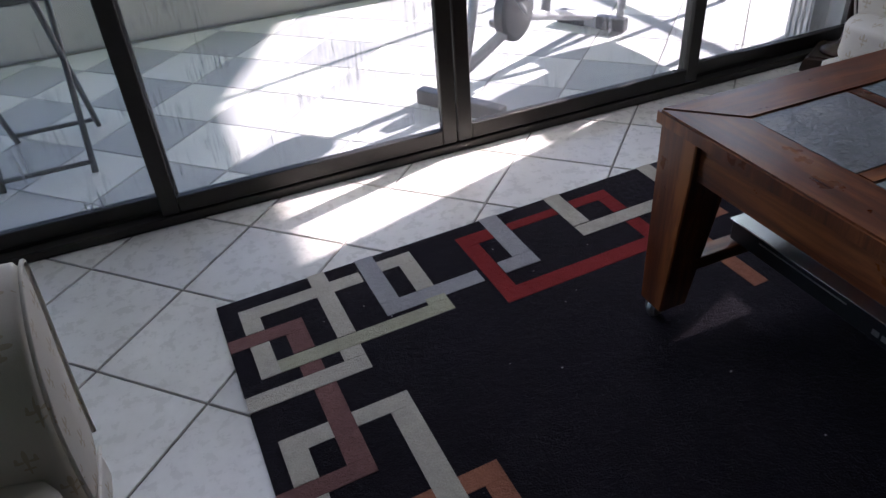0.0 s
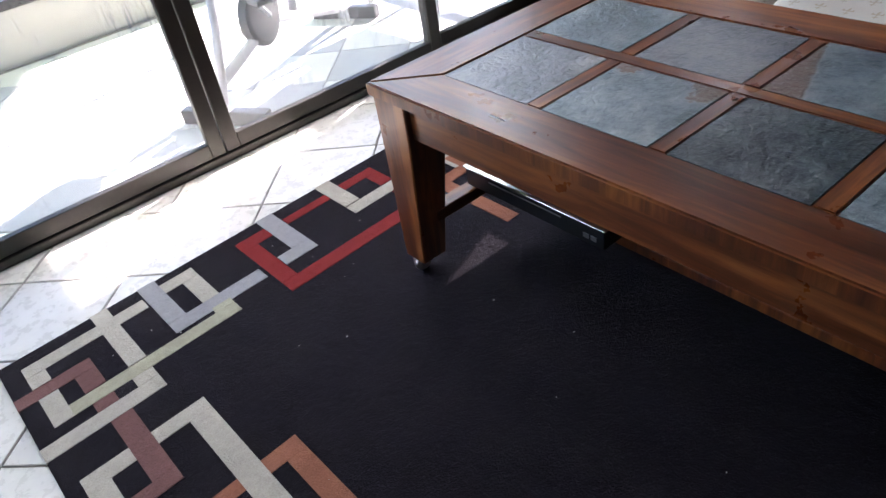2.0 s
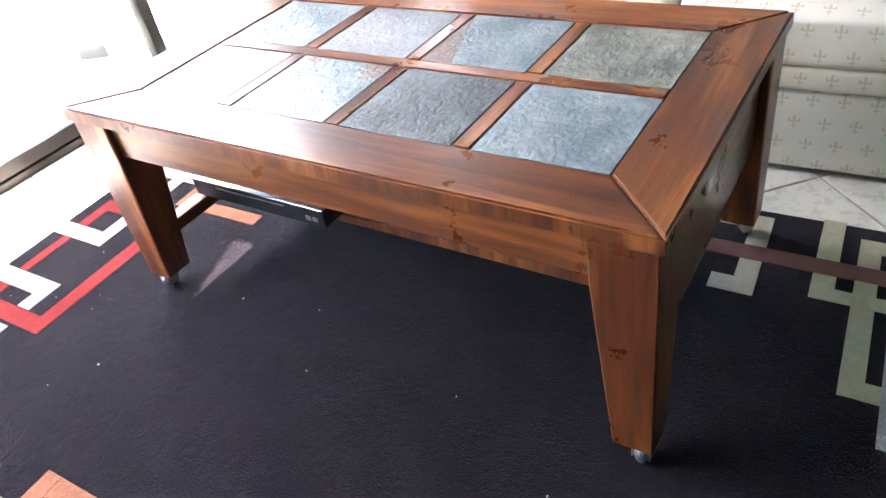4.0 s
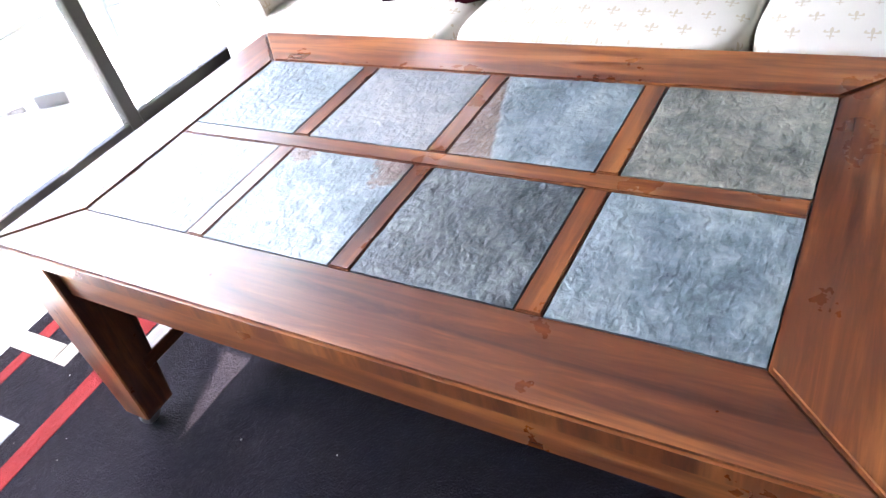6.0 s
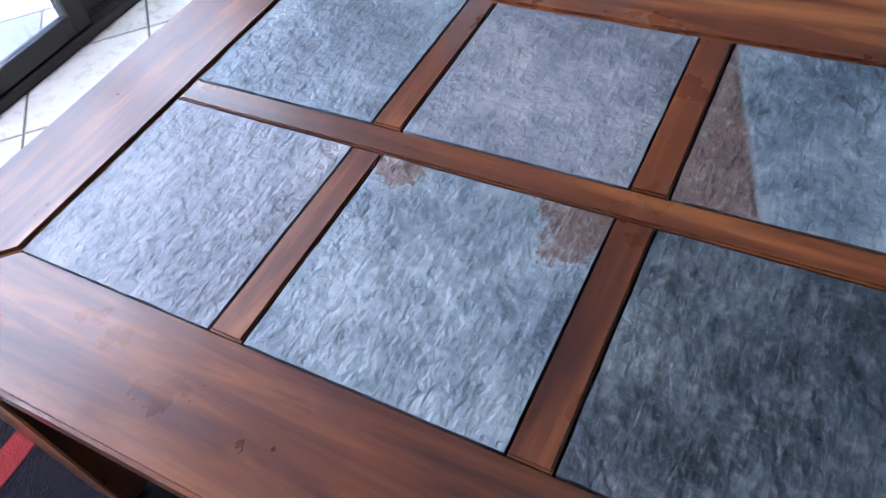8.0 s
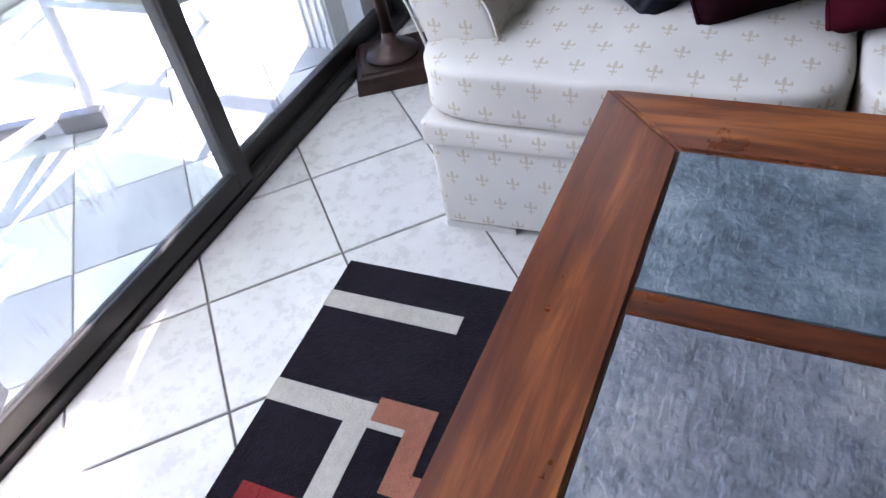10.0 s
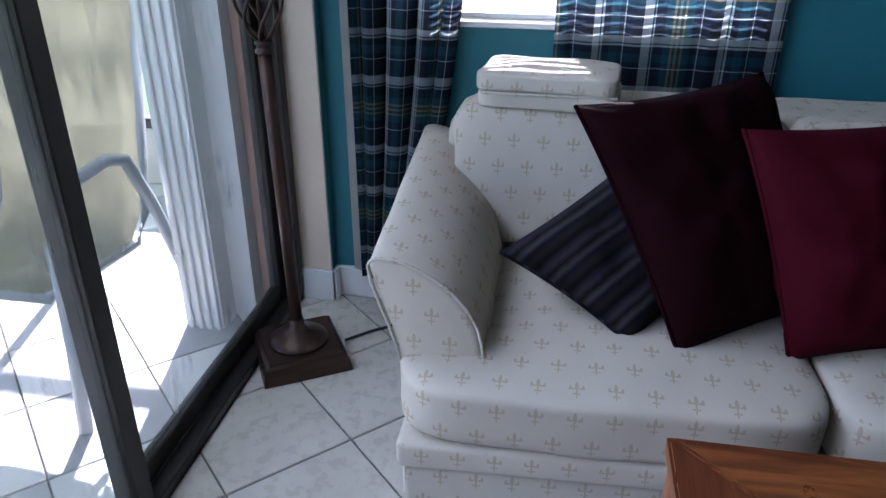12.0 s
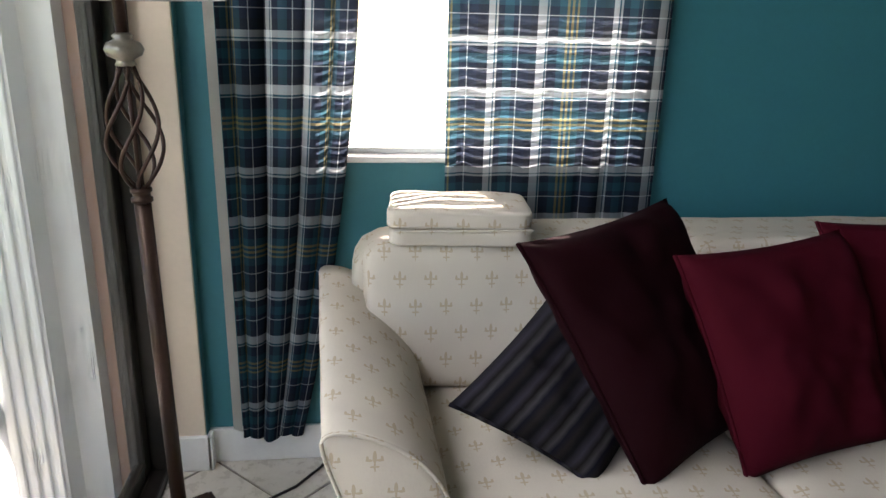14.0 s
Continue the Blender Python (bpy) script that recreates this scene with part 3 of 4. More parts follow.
rug = thing("area_rug", "charcoal area rug with interlocking cream, red and tan squares", "rug")
RW, RL = 1.655, 2.36
part("field", rug_piece(0, RW, 0, RL, 0.0005, 0.012, 0.003), rug_dark, rug, "charcoal cut pile")
INLAYS = """cream .045 .36 .05 .095|cream .045 .09 .095 .145|cream .235 .28 0 .262|pink 0 .18 .147 .19|pink .13 .18 .19 .262|pink .13 .18 .306 .343
cream .045 .09 .19 .306|olive .09 .52 .264 .306|olive .467 .52 .24 .264|cream .225 .275 .306 .343|cream 0 .275 .343 .39
grey .365 .415 0 .2|grey .365 .63 .2 .25|cream .415 .51 .035 .08|cream .463 .51 .08 .2
red .64 .738 .05 .1|red .64 .688 .1 .305|red .64 1.13 .305 .355|red 1.085 1.13 .22 .305|red .795 .948 .058 .092|red 1.005 1.13 .05 .09|red 1.085 1.13 .09 .165
grey .738 .793 0 .2|grey .69 .793 .2 .25|cream .95 1.003 0 .165|cream .95 1.335 .168 .216|cream 1.285 1.335 0 .168|cream 1.52 1.565 0 .3
orange 1.18 1.35 .285 .33|orange 1.18 1.225 .33 .6|orange 1.3 1.35 .216 .285|cream 1.285 1.3 .216 .285
pink .14 .19 .39 .612|pink 0 .19 .612 .652|cream .035 .085 .49 .612|cream .085 .14 .49 .535
cream .19 .315 .49 .532|cream .262 .315 .532 .885|cream .09 .262 .84 .885|cream .04 .09 .652 .885
orange .09 .262 .737 .774|orange .315 .398 .737 .78|orange .352 .398 .78 1.055|orange .15 .398 1.055 1.097|orange 0 .04 .73 .765
cream 1.515 1.63 1.82 1.866|cream 1.4 1.465 1.82 1.866|cream 1.35 1.4 1.774 1.866|cream 1.58 1.63 1.75 1.82|pink 1.465 1.515 1.5 2.3
olive 1.515 1.66 1.967 2.012|olive 1.385 1.465 1.967 2.012|olive 1.385 1.425 2.012 2.3
olive 1.19 1.61 2.045 2.087|olive 1.565 1.61 2.087 2.167|olive 1.145 1.19 2.045 2.14|grey 1.05 1.3 2.113 2.165|grey 1.25 1.3 2.165 2.3|pink 1.53 1.655 2.17 2.3"""
for k, row in enumerate(INLAYS.replace("\n", "|").split("|")):
    c, *q = row.split()
    u0, u1, v0, v1 = (float(w) for w in q)
    part("inlay", rug_piece(u0, u1, v0, v1, 0.0085, 0.0128 + 0.0001 * (k % 5), 0.0007), rug_cols[c], rug, c + " pile band")

# ---- video player on the shelf ----
player = thing("disc_player", "black disc player with a silver top on the table shelf", "disc player")
part("body", box(0.06, 0.39, -0.365, 0.05, 0.2025, 0.25, 0.002, 1), black_mat, player)
part("top_cover", box(0.055, 0.395, -0.37, 0.055, 0.2505, 0.2545, 0.0015, 1), silver_mat, player, "silver metal top cover")
for k in range(2):
    part("socket", box(0.0583, 0.0599, -0.345 + k * 0.02, -0.331 + k * 0.02, 0.216, 0.227), chrome_mat, player)
part("tray_line", box(0.0588, 0.0599, -0.25, -0.03, 0.236, 0.239), chrome_mat, player)
for x in (0.1, 0.35):
    for y in (-0.32, 0.0):
        part("rubber_foot", box(x, x + 0.02, y, y + 0.02, 0.1962, 0.203), black_mat, player)

# ---- sofa ----
SX0, SX1, SYL, SYR = 0.875, 1.66, 0.575, -1.625
SYC = (SYL + SYR) / 2
sofa = thing("sofa", "cream damask three-seat sofa with a small leaf motif", "sofa")


def extrude_x(section, x0, x1, n=10, lump=0.004, rise=0.0, nose=0.02, splay=0.0):
    """A padded body with the given (y, z) outline, drawn out along x; rounded at the front."""
    bm = bmesh.new()
    cy, cz = sum(p[0] for p in section) / len(section), sum(p[1] for p in section) / len(section)
    rings = []
    steps = [0, 0.004, 0.012] + [0.012 + (x1 - x0 - 0.012) * k / n for k in range(1, n + 1)]
    for d in steps:
        shrink = 1 - (nose / 0.12) * max(0, 1 - d / 0.012) ** 2
        ring = []
        for y, z in section:
            p = Vector((x0 + d, cy + (y - cy) * shrink + splay * d / (x1 - x0) * min(1, max(0, (z - 0.3) / 0.25)), cz + (z - cz) * shrink + (rise * d / (x1 - x0) if z > 0.45 else 0)))
            p += Vector((0, 1, 1)) * lump * noise.noise(p * 8)
            ring.append(bm.verts.new(p))
        rings.append(ring)
    m = len(section)
    for a, b in zip(rings, rings[1:]):
        for i in range(m):
            bm.faces.new((a[i], a[(i + 1) % m], b[(i + 1) % m], b[i]))
    bm.faces.new(rings[0])
    bm.faces.new(rings[-1])
    bmesh.ops.recalc_face_normals(bm, faces=bm.faces)
    return bm


def arc(points, n=4):
    """A rounded closed outline through points (corner cutting)."""
    for _ in range(n):
        points = [q for i, p in enumerate(points) for q in ((0.75 * p[0] + 0.25 * points[(i + 1) % len(points)][0], 0.75 * p[1] + 0.25 * points[(i + 1) % len(points)][1]), (0.25 * p[0] + 0.75 * points[(i + 1) % len(points)][0], 0.25 * p[1] + 0.75 * points[(i + 1) % len(points)][1]))]
    return points


def skew_front(bm, reach=0.085):
    """Brings the seat's front forward towards the door end; the sofa stands with its front a little askew."""
    for v in bm.verts:
        k = max(0.0, min(1.0, (1.15 - v.co.x) / (1.15 - SX0)))
        v.co.x -= reach * k * (v.co.y + 1.35) / 1.9
    return bm


part("base", skew_front(box(SX0 + 0.014, SX1, SYR + 0.045, SYL - 0.04, 0.016, 0.228, 0.014, 3)), sofa_mat, sofa, smooth=True)
part("rail", skew_front(box(SX0 + 0.004, SX1, SYR + 0.04, SYL - 0.032, 0.23, 0.289, 0.013, 3)), sofa_mat, sofa, smooth=True)
for y in (SYL - 0.075, SYR + 0.075):
    s = 1 if y > 0 else -1
    part("foot", skew_front(prism([(SX0 + 0.016, y + s * 0.03), (SX0 + 0.016, y - s * 0.13), (SX0 + 0.05, y - s * 0.11), (SX0 + 0.12, y + s * 0.03)], 0.0, 0.0165)), sofa_mat, sofa)
    part("foot", box(SX1 - 0.08, SX1 - 0.02, y - 0.03, y + 0.03, 0.0, 0.0165), wood_u, sofa, "dark wooden foot")
part("back_frame", soft(0.17, SYL - SYR - 0.02, 0.68, 12, 20, m=pose(SX1 - 0.09, SYC, 0.395)), sofa_mat, sofa, smooth=True)
ARM = [(0.535, 0.28), (0.55, 0.40), (0.612, 0.575), (0.602, 0.605), (0.545, 0.60), (0.46, 0.555), (0.40, 0.47), (0.39, 0.28)]
for k, flip in enumerate((1, -1)):
    sec = arc(ARM, 2)
    if flip < 0:
        sec = [(2 * SYC - y, z) for y, z in sec]
    part("arm", extrude_x(sec, SX0 + 0.03, 1.60, 12, 0.004, 0.03, 0.02, 0.035 * flip), sofa_mat, sofa, smooth=True)
    edge = [(SX0 + 0.029, y, z) for y, z in sec if z > 0.33]
    part("arm_welt", tube(edge, 0.0035, 6), sofa_mat, sofa, smooth=True)
cuts = (0.412, -0.2, -0.85, -1.435)
for k in range(3):
    y1, y0 = cuts[k] - 0.002, cuts[k + 1] + 0.002
    bm = soft(0.62, y1 - y0, 0.135, 9, 22, 0.018, 0.006, k, m=pose(SX0 + 0.31, (y0 + y1) / 2, 0.349))
    if k != 1:
        edge = y1 if k == 0 else y0
        s = 1 if k == 0 else -1
        for v in bm.verts:
            d = (v.co.y - edge) * s
            if d > -0.12 and v.co.x < SX0 + 0.16:
                v.co.y += s * 0.15 * (1 + d / 0.12)
                if v.co.x > SX0 + 0.115 and d > -0.04:
                    v.co.x = min(v.co.x, SX0 + 0.115) if v.co.z > 0.30 and d > -0.03 else v.co.x
    part("seat_cushion", skew_front(bm), sofa_mat, sofa, smooth=True)
bcuts = (0.54, -0.2, -0.85, -1.58)
for k in range(3):
    y1, y0 = bcuts[k] - 0.003, bcuts[k + 1] + 0.003
    part("back_cushion", soft(0.16, y1 - y0, 0.33, 9, 20, 0.0, 0.009, k + 5, m=pose(1.455, (y0 + y1) / 2, 0.575, 0, 9, 0)), sofa_mat, sofa, smooth=True)
bolster = thing("box_cushion", "cream damask box cushion lying on the sofa back", "cushion")
part("lower_cover", soft(0.2, 0.31, 0.038, 9, 16, 0.004, 0.005, 9, m=pose(1.49, 0.325, 0.757, 0, 0, -4)), sofa_mat, bolster, smooth=True)
part("upper_cover", soft(0.2, 0.31, 0.042, 9, 16, 0.006, 0.006, 12, m=pose(1.49, 0.327, 0.796, 0, 0, -5)), sofa_mat, bolster, smooth=True)
part("piping", tube([(1.388, 0.475, 0.776), (1.386, 0.325, 0.776), (1.388, 0.18, 0.776)], 0.003, 6), sofa_mat, bolster)


def pillow(name, corners, thick, mat, label, seed, scale_uv=1.0):
    """A square pillow from its four corners, in order, with a welt round the seam."""
    ob = thing(name, label, "pillow", "pillows on the sofa")
    c = [Vector(p) for p in corners]
    nrm = (c[1] - c[0]).cross(c[3] - c[0]).normalized()
    n = 26
    bm = bmesh.new()
    uvl = bm.loops.layers.uv.new("UVMap")
    sides = []
    w, h = (c[1] - c[0]).length, (c[3] - c[0]).length
    for s in (1, -1):
        g = []
        for i in range(n + 1):
            row = []
            for j in range(n + 1):
                u, v = i / n, j / n
                a, b = 2 * u - 1, 2 * v - 1
                pin = 0.055
                u2, v2 = 0.5 + a / 2 * (1 - pin * (1 - b * b)), 0.5 + b / 2 * (1 - pin * (1 - a * a))
                p = c[0].lerp(c[1], u2).lerp(c[3].lerp(c[2], u2), v2)
                fat = (max(0, 1 - a ** 4) * max(0, 1 - b ** 4)) ** 0.55
                q = Vector((u * 4, v * 4, seed * 2.3 + s))
                p = p + nrm * s * (thick / 2 * fat + 0.02 * fat * noise.noise(q) + 0.012 * noise.noise(q * 2.6) * fat + 0.004 * abs(noise.noise(Vector((u * 9 + v * 5, u * 2, seed)))) * fat)
                row.append(bm.verts.new(p))
            g.append(row)
        for i in range(n):
            for j in range(n):
                f = bm.faces.new((g[i][j], g[i + 1][j], g[i + 1][j + 1], g[i][j + 1]) if s > 0 else (g[i][j], g[i][j + 1], g[i + 1][j + 1], g[i + 1][j]))
                for lp, (di, dj) in zip(f.loops, ((0, 0), (1, 0), (1, 1), (0, 1)) if s > 0 else ((0, 0), (0, 1), (1, 1), (1, 0))):
                    lp[uvl].uv = (w * (i + di) / n, h * (j + dj) / n)
        sides.append(g)
    bmesh.ops.remove_doubles(bm, verts=bm.verts, dist=0.0005)
    part("cover", bm, mat, ob, smooth=True, keep_uv=True)
    pts = []
    for i in range(n + 1):
        a = 2 * i / n - 1
        pts.append(c[0].lerp(c[1], 0.5 + a / 2) .lerp(c[3].lerp(c[2], 0.5 + a / 2), 0.5 - 0.5 * (1 - 0.055 * (1 - a * a))))
    part("piping", tube(pts, 0.004, 6), mat, ob)
    return ob


pillow("striped_pillow", [(1.075, 0.392, 0.548), (1.0, 0.135, 0.415), (1.25, -0.13, 0.535), (1.34, 0.13, 0.675)], 0.13, stripe_mat, "dark striped knitted pillow leaning on the burgundy pillow", 1)
pillow("burgundy_pillow", [(1.134, 0.272, 0.828), (0.975, 0.046, 0.41), (1.19, -0.27, 0.43), (1.375, -0.10, 0.85)], 0.14, burgundy, "dark burgundy square pillow propped on the sofa seat", 2)
pillow("crimson_pillow", [(1.155, -0.03, 0.795), (1.0, -0.15, 0.41), (1.09, -0.51, 0.42), (1.30, -0.455, 0.80)], 0.14, crimson, "crimson square pillow leaning on the sofa back", 3)
pillow("crimson_pillow", [(1.36, -0.44, 0.80), (1.14, -0.50, 0.44), (1.16, -0.88, 0.44), (1.38, -0.86, 0.80)], 0.14, crimson, "crimson square pillow leaning on the sofa back", 4)

# ---- armchair ----
chair = thing("armchair", "cream damask armchair with flared arms and a piped front", "armchair")
CX, CY1, CY0 = -1.205, 0.04, -0.92  # front plane and the two outer sides


def turned(bm):
    """Turns a body built facing -x about its front plane, to face +x."""
    for v in bm.verts:
        v.co.x = CX - v.co.x
    bmesh.ops.reverse_faces(bm, faces=bm.faces)
    return bm


part("base", turned(box(0.02, 0.84, CY0 + 0.1, CY1 - 0.09, 0.0, 0.23, 0.014, 3)), sofa_mat, chair, smooth=True)
part("rail", turned(box(0.004, 0.84, CY0 + 0.09, CY1 - 0.08, 0.232, 0.289, 0.013, 3)), sofa_mat, chair, smooth=True)
for flip in (1, -1):
    sec = [(y - 0.575, z) for y, z in arc(ARM, 2)]
    if flip < 0:
        sec = [(CY0 + CY1 - y, z) for y, z in sec]
    part("arm", turned(extrude_x(sec, 0.004, 0.80, 12, 0.004, 0.03, 0.02, 0.03 * flip)), sofa_mat, chair, smooth=True)
    part("arm_welt", turned(tube([(0.003, y, z) for y, z in sec if z > 0.30], 0.0035, 6)), sofa_mat, chair, smooth=True)
part("seat_cushion", turned(soft(0.66, 0.58, 0.13, 9, 16, 0.018, 0.006, 5, m=pose(0.345, (CY0 + CY1) / 2, 0.352))), sofa_mat, chair, smooth=True)
part("back", turned(soft(0.2, 0.9, 0.68, 9, 16, 0.0, 0.008, 6, m=pose(0.80, (CY0 + CY1) / 2, 0.42))), sofa_mat, chair, smooth=True)
part("back_cushion", turned(soft(0.16, 0.6, 0.36, 8, 16, 0.0, 0.009, 8, m=pose(0.63, (CY0 + CY1) / 2, 0.59, 0, 9, 0))), sofa_mat, chair, smooth=True)

# ---- floor lamp ----
lamp = thing("floor_lamp", "dark bronze floor lamp with a twisted cage and square stepped base", "floor lamp", at=(1.412, 0.962, 0))
lamp.scale = (1, 1, 0.987)
lamp.rotation_euler = (radians(-1.0), 0, 0)
lrot = radians(-59.2)
def square_rings(rows, bevel=0.0):
    bm = bmesh.new()
    rings = [[bm.verts.new((sx * w, sy * w, z)) for sx, sy in ((-1, -1), (1, -1), (1, 1), (-1, 1))] for w, z in rows]
    for a, b in zip(rings, rings[1:]):
        for i in range(4):
            bm.faces.new((a[i], a[(i + 1) % 4], b[(i + 1) % 4], b[i]))
    bm.faces.new(list(reversed(rings[0])))
    bm.faces.new(rings[-1])
    if bevel:
        bmesh.ops.bevel(bm, geom=[e for e in bm.edges if e.calc_face_angle(0) > 0.5], offset=bevel, segments=2, affect="EDGES")
    return bm


b = part("base", square_rings([(0.118, 0.0), (0.118, 0.008), (0.115, 0.03), (0.108, 0.046), (0.098, 0.05), (0.096, 0.056)], 0.002), iron_mat, lamp)
b.rotation_euler = (0, 0, lrot)
part("dome", lathe([(0.082, 0.0562), (0.08, 0.064), (0.066, 0.075), (0.045, 0.083), (0.028, 0.092), (0.02, 0.106), (0.019, 0.125)], 36), iron_mat, lamp, smooth=True)
part("pole", lathe([(0.0165, 0.1252), (0.0165, 0.845)], 24), iron_mat, lamp, "brown-bronze pole", smooth=True)
part("collar", lathe([(0.014, 0.8452), (0.021, 0.848), (0.021, 0.856), (0.017, 0.858), (0.017, 0.866), (0.021, 0.868), (0.021, 0.875), (0.012, 0.879)], 24), iron_mat, lamp, smooth=True)
for k in range(6):
    pts = []
    for i in range(25):
        q = i / 24
        a = 2 * math.pi * (k / 6 + 0.42 * q)
        r = 0.013 + 0.04 * math.sin(math.pi * q ** 0.8) ** 1.1
        pts.append((r * math.cos(a), r * math.sin(a), 0.878 + 0.236 * q))
    part("cage_rod", tube(pts, 0.0042, 6), iron_mat, lamp, smooth=True)
part("inner_rod", tube([(0, 0, 0.879), (0, 0, 1.113)], 0.005, 8), iron_mat, lamp, smooth=True)
part("knob", lathe([(0.014, 1.1135), (0.02, 1.116), (0.016, 1.122), (0.016, 1.126), (0.031, 1.134), (0.036, 1.145), (0.031, 1.157), (0.016, 1.164), (0.02, 1.170), (0.012, 1.176)], 28), simple("brushed_pewter", (0.30, 0.27, 0.23), 0.35, 0.8), lamp, "lighter metal knob", smooth=True)
part("upper_pole", lathe([(0.0115, 1.1762), (0.0115, 1.36)], 16), iron_mat, lamp, smooth=True)
bm = lathe([(0.19, 1.235), (0.21, 1.245), (0.13, 1.33), (0.03, 1.36)], 40)
part("shade", bm, white_mat, lamp, "white bowl shade", smooth=True)
rng = random.Random(5)
bm = bmesh.new()
for k in range(26):
    x, y = rng.uniform(-0.95, 0.0), rng.uniform(-1.3, 0.5)
    r = rng.uniform(0.0008, 0.0022)
    a = rng.uniform(0, 3.1)
    box(x - r, x + r, y - r * 0.6, y + r * 0.6, 0.0118, 0.0135, bm=bm)
tagged(part("lint", bm, lining_mat), "pale specks of lint scattered over the rug", "lint", kind="stuff")
cord = tagged(part("power_cord", tube([(1.50, 0.86, 0.006), (1.56, 0.80, 0.005), (1.62, 0.72, 0.005), (1.70, 0.66, 0.006), (1.745, 0.62, 0.02)], 0.004, 6), black_mat), "thin black power cord lying on the tiles", "cord")

# ---- window, blind and curtains ----
win = thing("window_1", "white window with a horizontal slat blind", "window", kind="structure")
part("window_sill", box(XW - 0.012, XW + 0.15, WY0 - 0.01, WY1 + 0.01, WZ0 - 0.012, WZ0 + 0.004, 0.003, 1), white_mat, win)
for y0, y1, z0, z1 in ((WY0, WY0 + 0.035, WZ0 + 0.005, WZ1), (WY1 - 0.035, WY1, WZ0 + 0.005, WZ1), (WY0 + 0.036, WY1 - 0.036, WZ0 + 0.005, WZ0 + 0.04), (WY0 + 0.036, WY1 - 0.036, WZ1 - 0.035, WZ1)):
    part("window_frame", box(XW + 0.1, XW + 0.135, y0, y1, z0, z1, 0.002, 1), white_mat, win)
pane = part("pane", box(XW + 0.115, XW + 0.119, WY0 + 0.036, WY1 - 0.036, WZ0 + 0.041, WZ1 - 0.036), glass, win)
pane.visible_shadow = False
blind = thing("window_blind", "white horizontal slat blind, lowered", "blind")
bm = box(-0.0125, 0.0125, WY0 + 0.012, WY1 - 0.012, -0.0006, 0.0006)
bmesh.ops.transform(bm, matrix=pose(0, 0, 0, 0, 1, 0), verts=bm.verts)
slat = finish(bm, "slat")
slat.materials.append(blind_white)
k = 0
while WZ0 + 0.03 + k * 0.0235 < WZ1 - 0.04:
    s = new("slat", slat)
    s.location = (XW + 0.05, 0, WZ0 + 0.03 + k * 0.0235)
    s.parent = blind
    k += 1
part("head_rail", box(XW + 0.03, XW + 0.07, WY0 + 0.01, WY1 - 0.01, WZ1 - 0.035, WZ1 - 0.001), white_mat, blind)
part("bottom_rail", box(XW + 0.038, XW + 0.062, WY0 + 0.012, WY1 - 0.012, WZ0 + 0.006, WZ0 + 0.018), white_mat, blind)
for y in (WY0 + 0.2, 0.45, WY1 - 0.12):
    part("ladder_cord", tube([(XW + 0.05, y, WZ0 + 0.018), (XW + 0.05, y, WZ1 - 0.036)], 0.0008, 4), white_mat, blind)


def curtain(y_top, y_bot, z0, z1, folds, depth, seed, label, edge=False):
    """A hanging cloth with soft folds between two edges, given at its top and its bottom."""
    ob = thing("curtain", label, "curtain", "plaid curtains")
    nu, nv = 120, 24
    bm = bmesh.new()
    uvl = bm.loops.layers.uv.new("UVMap")
    g, arc_len = [], [0.0]
    for j in range(nv + 1):
        q = j / nv
        z = z1 + (z0 - z1) * q
        a, b = y_top[0] + (y_bot[0] - y_top[0]) * q, y_top[1] + (y_bot[1] - y_top[1]) * q ** 2.5
        row = []
        for i in range(nu + 1):
            u = i / nu
            ph = 2 * math.pi * folds * (u + 0.06 * math.sin(5 * u + seed))
            x = XW - 0.03 - depth * (0.5 + 0.5 * math.sin(ph)) * (0.75 + 0.25 * noise.noise((u * 6, q * 2, seed)))
            x -= 0.006 * noise.noise((u * 15, q * 5, seed + 3))
            zz = z + (0.008 * math.sin(u * 9 + seed) if j == nv else 0)
            row.append(bm.verts.new((x, a + (b - a) * u + 0.25 * depth * math.cos(ph), zz)))
        g.append(row)
    for i in range(nu):
        p, q = g[0][i].co, g[0][i + 1].co
        arc_len.append(arc_len[-1] + (p - q).length)
    for j in range(nv):
        for i in range(nu):
            f = bm.faces.new((g[j][i], g[j + 1][i], g[j + 1][i + 1], g[j][i + 1]))
            for lp, (dj, di) in zip(f.loops, ((0, 0), (1, 0), (1, 1), (0, 1))):
                lp[uvl].uv = (arc_len[i + di] + seed * 0.05, g[j + dj][i + di].co.z)
    part("cloth", bm, plaid, ob, smooth=True, keep_uv=True)
    if edge:
        bm = bmesh.new()
        rows = []
        for j in range(nv + 1):
            q = j / nv
            z = z1 + (z0 + 0.02 - z1) * q
            y = y_top[0] + (y_bot[0] - y_top[0]) * q
            rows.append((bm.verts.new((XW - 0.034, y + 0.03, z)), bm.verts.new((XW - 0.05, y + 0.003, z))))
        for a, b in zip(rows, rows[1:]):
            bm.faces.new((a[0], a[1], b[1], b[0]))
        bmesh.ops.solidify(bm, geom=bm.faces[:], thickness=0.002)
        part("hem", bm, lining_mat, ob, "pale turned edge")
    return ob


curtain((0.868, 0.51), (0.862, 0.705), 0.095, 2.06, 5, 0.04, 1.0, "navy and teal plaid curtain hanging in folds", True)
curtain((0.337, -0.225), (0.33, -0.215), 0.12, 2.06, 6.5, 0.014, 2.0, "navy and teal plaid curtain, sunlit from behind")
rod = thing("curtain_rod", "dark metal curtain rod over the window", "curtain rod")
part("rod", tube([(XW - 0.05, 0.95, 2.065), (XW - 0.05, -0.4, 2.065)], 0.009, 10), iron_mat, rod)
for y in (0.93, -0.38):
    part("bracket", box(XW - 0.055, XW, y - 0.006, y + 0.006, 2.05, 2.062), iron_mat, rod)

